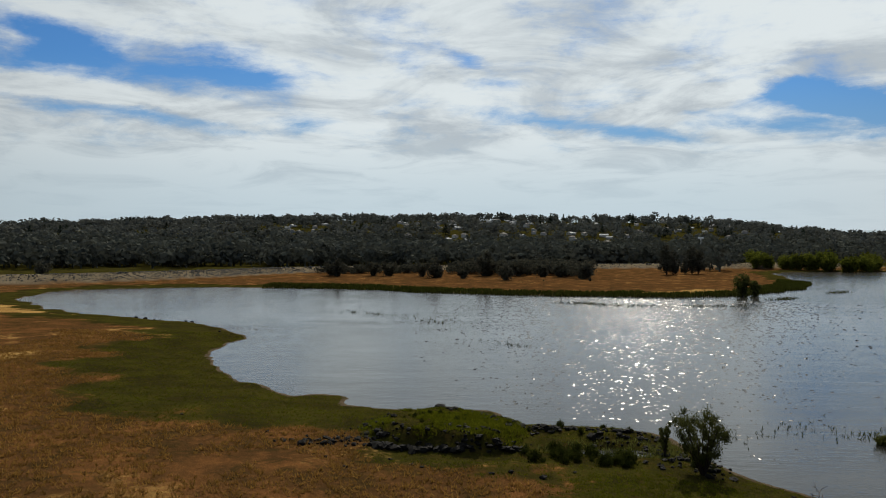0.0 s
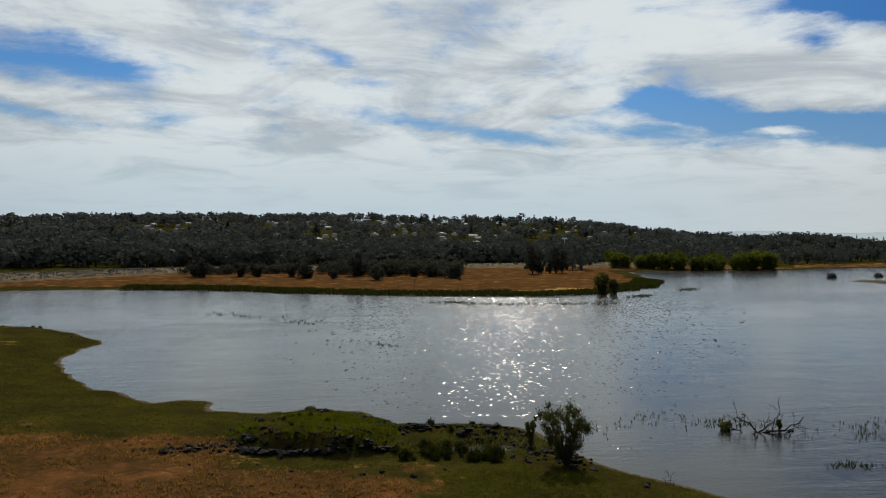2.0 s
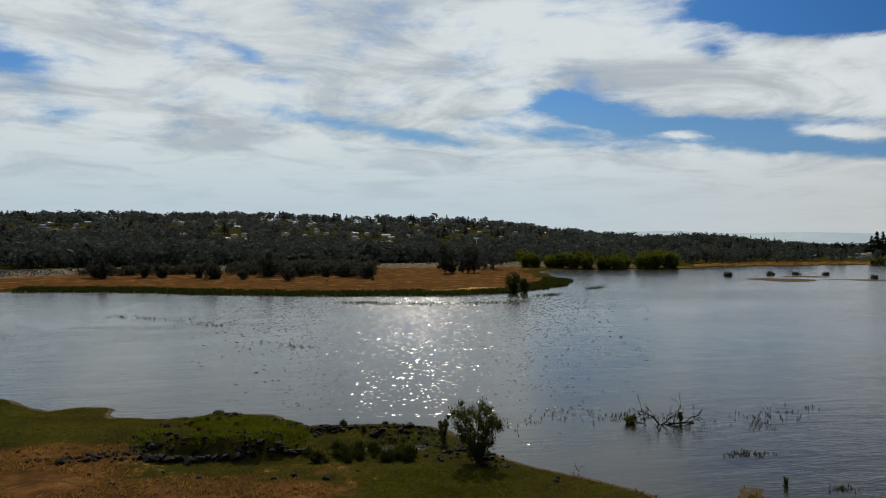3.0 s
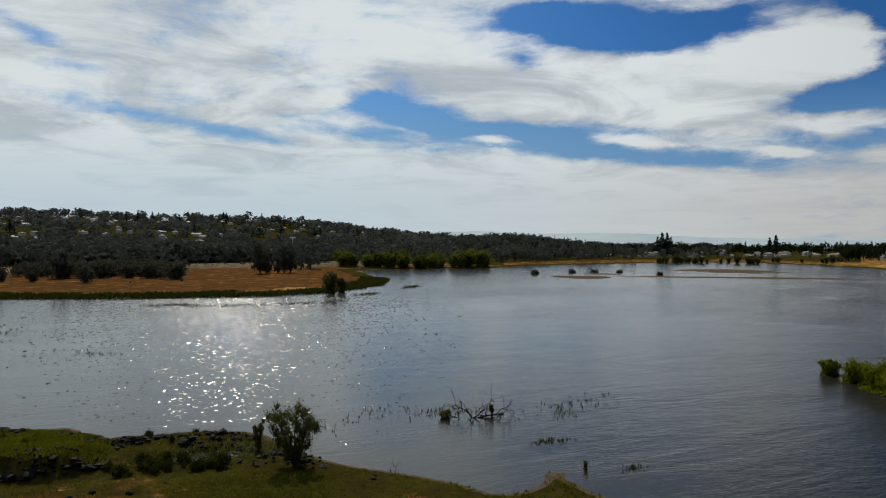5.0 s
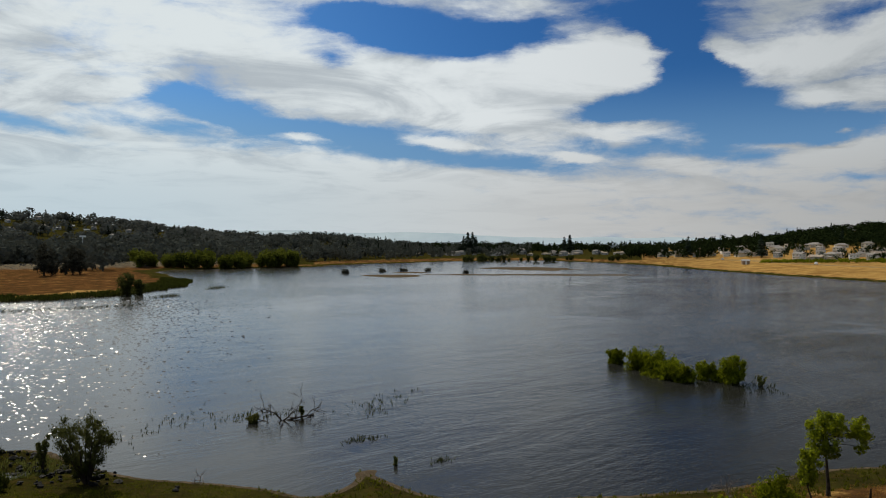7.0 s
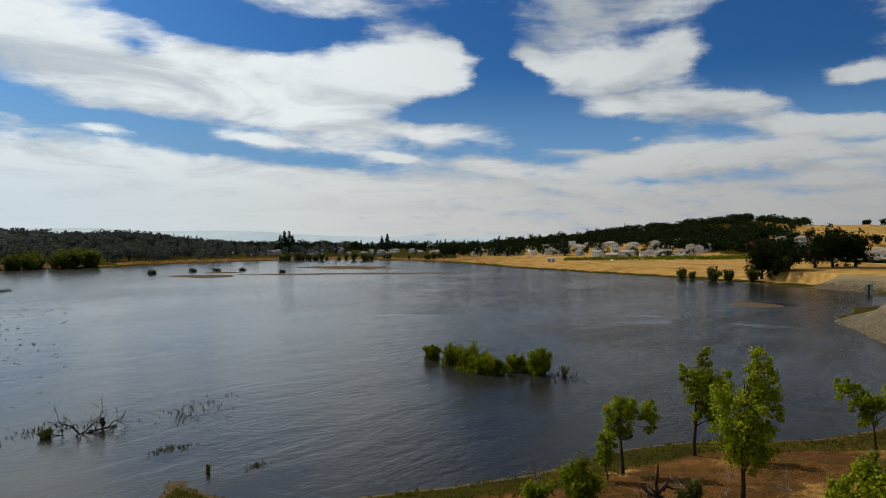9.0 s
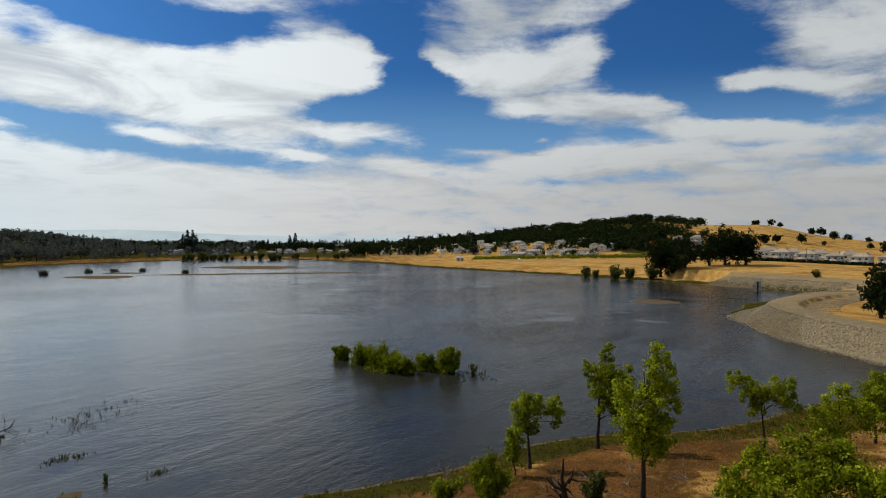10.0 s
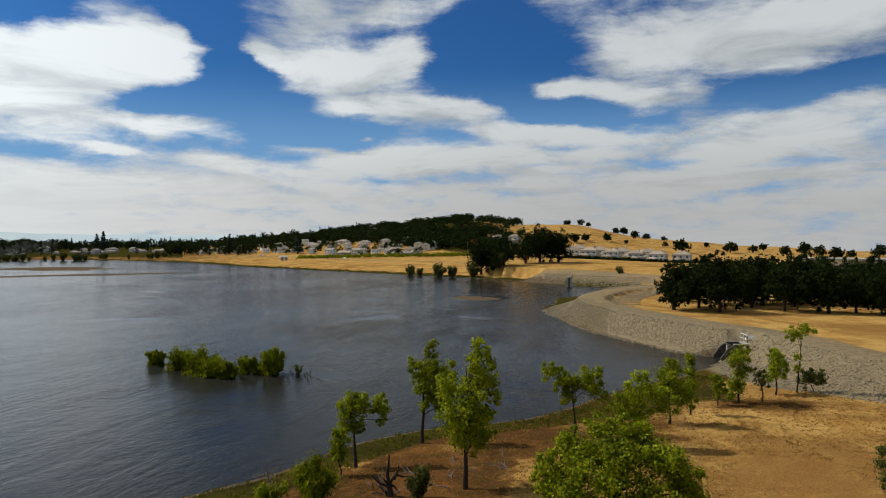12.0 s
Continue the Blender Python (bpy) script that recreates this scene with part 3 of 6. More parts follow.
def lay(x, y):
    """Height of the ground, and how it is covered: green, red, gravel, mud; and the distance to the water's edge."""
    x, y = np.atleast_1d(np.asarray(x, float)), np.atleast_1d(np.asarray(y, float))
    d, a = np.hypot(x, y), bearing(x, y)
    s = np.where(d < 820, 0.0, 300.0)
    near = d < 820
    s[near] = line_distance(x[near], y[near], LAKE, True)
    wet = np.zeros(len(x), bool)
    wet[near] = inside(x[near], y[near], LAKE)
    s = np.where(wet, -s, s)
    s = s + (fbm(x, y, 9, 4, 3) * np.clip(d / 60, 0.8, 4) + fbm(x, y, 5, 4, 17) * 2.2 * step(30, 0, x) * (d < 220)) * np.exp(-np.abs(s) / 15)
    z = np.where(s > 0, 1.5 * (1 - np.exp(-s / 16)) + 0.006 * np.clip(s, 0, 200), -1.6 * (1 - np.exp(s / 9)))
    z = z + fbm(x, y, 11, 4, 9) * 0.28 * step(1, 12, s)
    # rocky mound with a cut bank towards the near side
    wob = fbm(x, y, 3, 3, 5)
    e = 1 - ((x - 0.0) / 6.6) ** 2 - ((y - 59.0) / 8.4) ** 2
    z = z + (0.95 - 0.04 * np.clip(y - 56, 0, 9)) * step(0.0, 0.6, e + wob * 0.3) * step(0, 1, (y - 53.4 + wob * 0.8 + 0.02 * (x + 1) ** 2) / 0.7)
    e2 = 1 - ((x - 11.2) / 6.2) ** 2 - ((y - 60.0 + 0.25 * (x - 11)) / 2.4) ** 2
    z = z - 0.55 * np.exp(-((x - 1.0) / 7.5) ** 2 - ((y - 51.6) / 2.0) ** 2)
    z = z + 0.3 * step(0, 0.6, e2 + fbm(x, y, 2, 3, 6) * 0.3)
    # puddle behind the shrub
    z = z - 1.25 * np.exp(-(((x - 11) / 3.4) ** 2 + ((y - 54.7) / 1.3) ** 2)) * step(0, 3, s)
    # dam and levee
    dam = np.full(len(x), 400.0)
    far_dam, levee = dam.copy(), dam.copy()
    pick = (x > 20) & (x < 420) & (y > -140) & (y < 90)
    dam[pick] = line_distance(x[pick], y[pick], smooth_line(DAM_CREST, False))
    far_dam[pick] = line_distance(x[pick], y[pick], smooth_line(FAR_CREST, False))
    pick = (d > 200) & (d < 700) & (y > 100)
    levee[pick] = line_distance(x[pick], y[pick], smooth_line(LEVEE, False))
    z = np.where((x > 90) & (y < 60) & (s > 12) & (d < 420), np.maximum(z, 2.3 + 0.012 * np.clip(x - 150, 0, 200)), z)
    z = np.maximum(z, 3.5 - np.clip(dam - 2.6, 0, 99) / np.interp(x, [80, 91, 97], [3.4, 2.3, 1.25]))
    z = np.maximum(z, 3.6 - np.clip(far_dam - 3, 0, 99) / 2.4)
    z = np.maximum(z, 4.2 - np.clip(levee - 3, 0, 99) / 2.2)
    ux, uy = (x - 106.5) * 0.98 + (y + 15.1) * 0.2, (x - 106.5) * -0.2 + (y + 15.1) * 0.98
    z = np.where((np.abs(ux) < 4.5) & (uy > -4) & (uy < 4), np.minimum(z, 1.75 + np.clip(-uy, 0, 9) * 0.8 - np.clip(uy - 1.6, 0, 9) * 0.9 + np.clip(np.abs(ux) - 1.7, 0, 9) * 0.7), z)
    z = np.where((np.abs(ux) < 1.45) & (uy > -0.4) & (uy < 9), np.minimum(z, -0.35), z)
    # golden field that climbs to the houses
    field = step(50, 66, a) * step(95, 84, a)
    z = z + field * (np.clip(s - 4, 0, 60) * 0.03 + np.clip(s - 64, 0, 200) * 0.012)
    # hills
    top = np.interp(a, RIDGE_AT, RIDGE_UP)
    start = np.interp(a, [-60, 20, 34, 44, 58, 66, 95], [420, 520, 560, 800, 700, 545, 500])
    end = np.interp(a, [-60, 20, 34, 44, 58, 66, 95], [1150, 1250, 850, 1100, 1000, 900, 820])
    z = z + top * step(start, end, d) * (1 + 0.25 * fbm(x, y, 160, 3, 21)) + fbm(x, y, 90, 3, 12) * 5 * step(start, end, d)
    z = z - step(end + 200, end + 1500, d) * (top + 6 + 70 * step(86, 100, a) * step(150, 125, a))
    flats = 0
    for fx, fy, rx, ry in ((230, 276, 18, 18), (361, 306, 36, 38), (292, 243, 62, 10), (262, 300, 12, 10), (204, 40, 7, 9)):
        flats = np.maximum(flats, step(0.0, 0.5, 1 - np.hypot((x - fx) * 0.77 - (y - fy) * 0.64, 0) ** 2 / rx ** 2 - ((x - fx) * 0.64 + (y - fy) * 0.77) ** 2 / ry ** 2 + fbm(x, y, 12, 3, 31) * 0.7))
    z = np.where(s < -4, np.maximum(z, -0.35 + 0.5 * flats), z)
    # a spit of mud in front
    z = np.where(s < 1, np.maximum(z, -0.4 + 0.55 * np.exp(-(((x - 31) / 1.6) ** 2 + ((y - 39.8) / 0.9) ** 2))), z)
    # cover
    left = step(30, 5, x) * (d < 260) * step(190, 120, y)
    headland = (levee < 160) & (y > 180) & (a < 28)
    right_bank = (x > 20) & (y < 45) & (d < 130)
    reach = np.where(headland, 11.0, np.where(right_bank, 4.5 + 5 * step(56, 68, x), np.where(left > 0.5, 17.0, 8.0)))
    green = step(1.25, 0.55, s / reach + fbm(x, y, 8, 3, 41) * 0.5)
    green = np.maximum(green, step(-0.2, 0.3, e) * 0.95)
    for px, py, rx, ry in ((76, -7.5, 4.5, 2.6), (83.0, -15.5, 2.2, 3.0), (80.0, -20, 1.6, 3.0)):
        green = np.maximum(green, 1.2 * np.exp(-((x - px) / rx) ** 2 - ((y - py) / ry) ** 2))
    green = np.maximum(green, np.exp(-(((x - 14) / 7) ** 2 + ((y - 47) / 3.5) ** 2)) * 1.1)
    red = np.where(headland, 0.85, 0.0) + np.where(left > 0.5, 0.95 + 0.9 * fbm(x, y, 18, 3, 51), 0) + np.where(right_bank, (step(24, 8, s) * 0.95 + 0.6 * fbm(x, y, 6, 3, 57)) * step(72, 58, x), 0)
    red = np.maximum(red, 1.1 * np.exp(-((x - 71) / 3.6) ** 2 - ((y + 12) / 6.5) ** 2))
    red = np.maximum(red, 0.7 * step(26, 30, a) * step(66, 54, a) * (d > 350))
    red = np.maximum(red, 0.6 * step(480, 520, d) * step(68, 56, a))
    crest_far = np.interp(a, [88.5, 92, 94.8, 99.4, 102.3, 106.6, 120, 134], [147, 131, 121, 109.5, 102.2, 90.7, 83.4, 83.4])
    facing = (d < crest_far) & (x > 40) & (y < 3) & (a > 88)
    gravel = np.maximum(step(13.8, 12.2, dam) * facing * 0.95, step(3.4, 2.4, dam) * 0.85)
    gravel = np.maximum(gravel, np.maximum(step(9.5, 8.5, dam) * (s < 14) * 0.6, np.maximum(step(9, 7.5, far_dam) * 0.85, step(10, 8, levee))))
    gravel = np.maximum(gravel, step(3.5, 2.0, np.abs(s - 66)) * (field > 0.6) * (a < 79) * 0.8)
    mud = np.clip(step(1.0, 0.1, s) + (s < -2) * 1.0, 0, 1)
    levee_at = np.interp(a, bearing(*np.array(LEVEE).T), np.hypot(*np.array(LEVEE).T))
    woods = step(6, 12, d - levee_at) * (a < 26) * (a > -60) * (d > 200)
    woods = np.maximum(woods, step(480, 540, d) * (a < 34) * (a > -60))
    woods = np.maximum(woods, step(28, 45, s) * (a > 24) * (a < 58) * (d > 420))
    woods = np.maximum(woods, step(165, 185, s - 60 * (a < 66)) * step(60, 62, a) * step(81, 78, a) * (d < 1000))
    return z, np.stack([np.maximum(green, woods), np.clip(red, 0, 1), np.clip(gravel, 0, 1), mud], 1), s


def ground_z(x, y):
    return float(lay(x, y)[0][0])


# ---- ground: one sheet to the horizon ----
turns = np.concatenate([np.arange(-180, -36, 3.0), np.arange(-36, 112, 0.22), np.arange(112, 180, 3.0)])
rings = np.concatenate([np.geomspace(3, 26, 14)[:-1], np.geomspace(26, 101, 122)[:-1], np.linspace(101, 111, 40)[:-1], np.geomspace(111, 135, 20)[:-1], np.geomspace(135, 700, 130)[:-1], np.geomspace(700, 4850, 56)])
aa, rr = np.meshgrid(np.radians(turns), rings, indexing="ij")
gx, gy = (np.sin(aa) * rr).ravel(), (np.cos(aa) * rr).ravel()
gz, gc, gs = lay(gx, gy)
ka, kr = len(turns), len(rings)
i0 = (np.arange(ka)[:, None] * kr + np.arange(kr - 1)[None]).ravel()
i1 = (((np.arange(ka) + 1) % ka)[:, None] * kr + np.arange(kr - 1)[None]).ravel()
quads = np.stack([i0, i0 + 1, i1 + 1, i1], 1)
# the middle, right under the drone
verts = np.concatenate([np.stack([gx, gy, gz], 1), [[0, 0, gz[::kr].mean()]]])
hub = len(verts) - 1
me = bpy.data.meshes.new("ground")
faces = quads.tolist() + [(hub, i * kr, ((i + 1) % ka) * kr) for i in range(ka)]
me.from_pydata(verts.tolist(), [], faces)
me.materials.append(GROUND)
me.shade_smooth()
layer = me.attributes.new("cover", "FLOAT_COLOR", "POINT")
layer.data.foreach_set("color", np.concatenate([gc, [[0, 0.5, 0, 0]]]).astype(np.float32).ravel())
me.update()
tagged(new("ground", me), "dry golden and reddish grassland with green wet edges", "ground", kind="structure")

# ---- lake ----
bm = bmesh.new()
bmesh.ops.create_grid(bm, x_segments=12, y_segments=12, size=420)
me = bpy.data.meshes.new("water")
bm.to_mesh(me)
bm.free()
me.materials.append(WATER)
lake = new("water", me)
lake.location = (200, 240, 0)
tagged(lake, "silty grey-blue lake water ruffled by wind", "water", kind="structure")

# facets added along the sun's bearing, tilted and sized to glint at the camera
rng = np.random.default_rng(77)
count = 6500
a = np.radians(np.clip(rng.normal(14.5, 5.6, count), -2, 31))
d = np.sqrt(rng.uniform(56 ** 2, 215 ** 2, count))
wx, wy = np.sin(a) * d, np.cos(a) * d
keep = inside(wx, wy, LAKE) & (line_distance(wx, wy, LAKE, True) > 3)
wx, wy = wx[keep], wy[keep]
count = len(wx)
way_a = rng.normal(-0.23, 0.2, count)
slope = np.radians(np.clip(rng.normal(16.0, 2.8, count), 6, 27))
half, run = rng.uniform(0.05, 0.15, count) * (0.5 + d[keep] / 130), rng.uniform(0.09, 0.21, count) * (0.5 + d[keep] / 130)
across, along = np.stack([np.cos(way_a), np.sin(way_a), 0 * way_a], 1), np.stack([-np.sin(way_a), np.cos(way_a), 0 * way_a], 1)
foot = np.stack([wx, wy, np.full(count, -0.004)], 1)
up = np.stack([0 * slope, 0 * slope, np.tan(slope) * run], 1)
corner = [foot - across * half[:, None], foot + across * half[:, None],
          foot + across * half[:, None] * 0.7 + along * run[:, None] + up, foot - across * half[:, None] * 0.7 + along * run[:, None] + up,
          foot + across * half[:, None] + along * run[:, None] * 2.2, foot - across * half[:, None] + along * run[:, None] * 2.2]
k = np.arange(count)[:, None] * 6
glint_facets = mesh_np("glint_facets", np.stack(corner, 1).reshape(-1, 3), np.concatenate([k + (0, 1, 2, 3), k + (3, 2, 4, 5)]), GLINT_WATER)
tagged(new("glint_facets", glint_facets), "small water facets tilted to glint towards the camera", "water", kind="stuff")

# ---- woods: too many trees to count ----
def round_template(rng, quads_n):
    centres = [(rng.normal(0, 0.2), rng.normal(0, 0.2), 0.24 + 0.56 * (i + rng.random()) / 7) for i in range(7)]
    radii = [(rng.uniform(0.24, 0.36),) * 2 + (rng.uniform(0.17, 0.25),) for _ in range(7)]
    crown = leaf_cloud(rng, centres, radii, quads_n, 1.45 / math.sqrt(quads_n), 0.75, 1.1, outward=3.0)
    trunk = tube([(0, 0, -0.1), (0.02, 0, 0.3), (0, 0.02, 0.6)], (0.035, 0.028, 0.012), 4)
    return join([crown, trunk])


def fir_template(rng, quads_n):
    u = rng.random(quads_n) ** 0.75
    ang = rng.random(quads_n) * 2 * np.pi
    r = (1 - u) * 0.20 * rng.uniform(0.5, 1.1, quads_n) + 0.01
    mid = np.stack([np.cos(ang) * r, np.sin(ang) * r, 0.12 + 0.88 * u], 1)
    out = np.stack([np.cos(ang), np.sin(ang), np.full(quads_n, -0.45)], 1)
    side = np.stack([-np.sin(ang), np.cos(ang), rng.normal(0, 0.3, quads_n)], 1)
    k = (0.05 + 0.08 * (1 - u))[:, None]
    verts = np.stack([mid - out * k * 0.5, mid + side * k * 0.6, mid + out * k, mid - side * k * 0.6], 1).reshape(-1, 3)
    return join([(verts, np.arange(quads_n * 4).reshape(-1, 4)), tube([(0, 0, -0.1), (0, 0, 0.5), (0, 0, 0.98)], (0.03, 0.02, 0.004), 4)])


def wood(name, label, rng, xs, ys, heights, make, mat, variants=6, quads_n=80, wide=1.0):
    zs = lay(xs, ys)[0]
    templates = [make(rng, quads_n) for _ in range(variants)]
    pieces = []
    for x, y, z, h in zip(xs, ys, zs, heights):
        v, f = templates[rng.integers(variants)]
        t = rng.random() * 6.283
        c, s_ = math.cos(t) * h * wide, math.sin(t) * h * wide
        pieces.append((np.stack([x + v[:, 0] * c - v[:, 1] * s_, y + v[:, 0] * s_ + v[:, 1] * c, z + v[:, 2] * h], 1), f))
    ob = new(name, mesh_np(name, *join(pieces), mat))
    return tagged(ob, label, "trees", kind="stuff")


def scatter(rng, count, a0, a1, d0, d1):
    a = np.radians(rng.uniform(a0, a1, count))
    d = np.sqrt(rng.uniform(d0 ** 2, d1 ** 2, count))
    return np.sin(a) * d, np.cos(a) * d


def site(a, rise):
    """The place on the slope at bearing a that lies at that angle of sight from over the bank."""
    d = np.arange(450.0, 1330.0, 6.0)
    x, y = np.sin(radians(a)) * d, np.cos(radians(a)) * d
    z = lay(x, y)[0] + 2.5
    k = int(np.argmax(z > EYE + d * math.tan(radians(rise))))
    return (x[k], y[k]) if k else (x[-40], y[-40])


# houses on the wooded hill: bearing, angle of sight, kind
rng = np.random.default_rng(15)
VILLAGE = []
for a, rise, pick in [(-11.2, -0.3, 0), (1.9, 0.25, 0), (0.3, 0.35, 0), (3.8, 1.75, 0), (5.2, 1.8, 0), (6.5, 1.75, 0), (-6.9, 1.55, 0), (11, 0.15, 0), (12, -0.05, 1), (7.8, 1.3, 1), (17, 0.0, 0), (16.4, 0.05, 0), (23.8, 0.3, 0), (12.2, 0.5, 0), (-13.6, -0.3, 0), (-8.7, 1.4, 0), (9.5, 0.35, 1), (10.4, 0.7, 1)]:
    x, y = site(a, rise)
    VILLAGE.append((x, y, rng.uniform(0, 180), pick))
for k in range(64):
    a = rng.uniform(-12, 24) if k < 40 else rng.uniform(-6, 12)
    x, y = site(a, rng.uniform(0.3 if k < 40 else 1.2, 1.75) * (1 if a > -4 else 0.9))
    VILLAGE.append((x, y, rng.uniform(0, 180), int(rng.random() < 0.6)))


def clear_of_houses(x, y):
    """Trees stay out of the gardens and of the camera's sight line to each house."""
    a, d = bearing(x, y), np.hypot(x, y)
    ok = np.ones(len(x), bool)
    for hx, hy, _, _ in VILLAGE:
        ha, hd = float(bearing(hx, hy)), math.hypot(hx, hy)
        ok &= ~((np.abs(a - ha) < 430 / hd) & (d > hd - 120) & (d < hd + 8))
    return ok


rng = np.random.default_rng(5)
# slope behind the levee
x, y = scatter(rng, 2300, -36, 28, 400, 720)
keep = line_distance(x, y, smooth_line(LEVEE, False)) > 14
keep &= (y > 0) & ~inside(x, y, smooth_line(LEVEE, False)) & ((bearing(x, y) < 20) | (np.hypot(x, y) > 505))
keep &= clear_of_houses(x, y)
x, y = x[keep], y[keep]
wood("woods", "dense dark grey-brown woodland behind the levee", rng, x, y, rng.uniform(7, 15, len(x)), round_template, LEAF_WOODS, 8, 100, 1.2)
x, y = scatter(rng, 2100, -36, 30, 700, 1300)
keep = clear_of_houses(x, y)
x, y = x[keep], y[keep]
wood("woods", "dark woodland on the hillside", rng, x, y, rng.uniform(7, 15, len(x)), round_template, LEAF_HAZY_HILL, 8, 64, 1.25)
x, y = scatter(rng, 300, -42, 30, 800, 1330)
keep = clear_of_houses(x, y)
x, y = x[keep], y[keep]
wood("woods", "conifers along the hill's skyline", rng, x, y, rng.uniform(8, 15, len(x)), fir_template, LEAF_FIR, 5, 110, 1.25)
# flat country beyond the far shore
x, y = scatter(rng, 1100, 24, 50, 520, 1100)
keep = (lay(x, y)[2] > 25) & ((bearing(x, y) < 41) | (np.hypot(x, y) > 905) | (rng.random(1100) < 0.22))
wood("woods", "dark trees on the low rise beyond the lake", rng, x[keep], y[keep], rng.uniform(7, 12, keep.sum()), round_template, LEAF_WOODS, 6, 80, 1.05)
x, y = scatter(rng, 520, 40, 66, 650, 1100)
keep = (lay(x, y)[2] > 60) & ((bearing(x, y) > 57) | (np.hypot(x, y) > 905))
wood("woods", "dark trees behind the far houses", rng, x[keep], y[keep], rng.uniform(7, 13, keep.sum()), round_template, LEAF_OAK, 6, 80, 1.0)
x, y = scatter(rng, 190, 36, 71, 700, 1100)
keep = (lay(x, y)[2] > 60) & (rng.random(190) < np.interp(bearing(x, y), [60, 71], [1, 0.25]))
wood("woods", "tall conifers behind the far houses", rng, x[keep], y[keep], rng.uniform(8, 14, keep.sum()), fir_template, LEAF_FIR, 5, 80, 1.0)
a, d = np.radians(np.array([45.1, 45.4, 45.75, 46.0, 52.5, 52.9, 61.2, 66.0])), np.array([850, 845, 850, 860, 880, 870, 700, 620.0])
wood("tall_firs", "a few tall dark firs over the far houses", rng, np.sin(a) * d, np.cos(a) * d, np.array([21, 25, 25, 20, 20, 22, 18, 17.0]), fir_template, LEAF_FIR, 3, 160, 1.1)
x, y = scatter(rng, 60, 59, 76, 560, 690)
keep = lay(x, y)[2] > 85
wood("garden_trees", "dark garden trees between the hillside houses", rng, x[keep], y[keep], rng.uniform(4, 8, keep.sum()), round_template, LEAF_OAK, 5, 90, 1.0)
# wooded top of the eastern hill
x, y = scatter(rng, 1150, 61, 82.5, 640, 930)
keep = (lay(x, y)[2] > 175 + 60 * (bearing(x, y) < 66)) & (rng.random(1150) < np.interp(bearing(x, y), [76, 80, 82.5], [1, 0.6, 0.1]))
x, y = x[keep], y[keep]
wood("woods", "dark oak wood on top of the eastern hill", rng, x, y, rng.uniform(5, 9, len(x)), round_template, LEAF_OAK, 8, 76, 1.25)

# oaks half-way up the same hill
x, y = scatter(rng, 420, 74.2, 81.4, 560, 800)
sight = np.degrees(np.arctan2(lay(x, y)[0] - EYE, np.hypot(x, y)))
keep = (sight > -0.55) & (sight < 0.75) & (fbm(x, y, 60, 2, 15) > -0.25)
wood("woods", "dark oaks half-way up the golden hill", rng, x[keep], y[keep], rng.uniform(5, 9, keep.sum()), round_template, LEAF_OAK, 6, 90, 1.2)

# ---- trees and shrubs near the drone ----
def make_tree(name, label, category, x, y, clumps, leaf, count, leaf_size, trunk_r, seed, group="", lean=0.0, bark=BARK, long=1.5, z0=None):
    """Clumps: how far east along the bank, how far across it, height, radius. A trunk, a limb to each clump, one crown."""
    rng = np.random.default_rng(seed)
    z = ground_z(x, y) if z0 is None else z0
    ob = thing(name, x, y, z, label, category, group)
    c = np.array(clumps, float)
    top = c[:, 2].max()
    axis = [np.array([lean * math.sin(u * 2.2) * 0.6 + rng.normal(0, 0.05), lean * u + rng.normal(0, 0.05), u * top * 0.86]) for u in (0, 0.15, 0.35, 0.6, 0.82, 1)]
    axis[0] = np.array([0, 0, -0.25])
    part_np("trunk", *tube(axis, [trunk_r * k for k in (1.35, 1.0, 0.8, 0.55, 0.35, 0.12)], 8), bark, ob, smooth=True)
    for cx, cy, cz, r in clumps:
        u = max(0.15, min(0.8, (cz - r * 1.1) / (top * 0.86)))
        base = np.array([np.interp(u, (0, 0.15, 0.35, 0.6, 0.82, 1), [p[k] for p in axis]) for k in range(3)])
        tip = np.array([cx, cy, cz + r * 0.3])
        mid = (base + tip) / 2 + np.array([rng.normal(0, 0.1), rng.normal(0, 0.1), 0.15])
        part_np("limb", *tube([base, mid, tip], [trunk_r * 0.4, trunk_r * 0.25, 0.012], 5), bark, ob, smooth=True)
    centres = [(cx, cy, cz) for cx, cy, cz, r in clumps]
    radii = [(r, r, r * 0.95) for cx, cy, cz, r in clumps]
    for cx, cy, cz, r in clumps:
        for _ in range(6):
            w = rng.normal(size=3)
            w /= np.linalg.norm(w)
            centres.append(tuple(np.array([cx, cy, cz]) + w * r * 1.12))
            radii.append((r * 0.38, r * 0.38, r * 0.36))
    part_np("crown", *leaf_cloud(rng, centres, radii, count, leaf_size, 0.25, long), leaf, ob)
    return ob


ALONG = "young cottonwoods on the bank"
make_tree("cottonwood_tree", "tall young cottonwood with bright green leaves on bare earth", "tree", 41.8, 8.6,
          [(0.1, 0.3, 2.7, 0.75), (0.2, -0.7, 2.6, 0.7), (-0.2, 0.6, 3.7, 0.9), (0.4, -0.3, 3.6, 1.0), (-0.4, -0.2, 4.6, 1.0), (0.3, 1.0, 4.7, 0.65), (0.1, 0.9, 5.6, 0.75), (0.3, -0.5, 5.6, 0.85), (0, -0.8, 6.5, 0.8), (0.1, -0.7, 7.4, 0.62), (0.1, -0.6, 8.1, 0.36), (0.3, -1.4, 5.9, 0.55), (0, -1.75, 5.2, 0.4), (0, -1.2, 4.1, 0.45), (0.2, -1.1, 3.0, 0.5)],
          LEAF_BRIGHT, 15500, 0.10, 0.125, 11, ALONG)
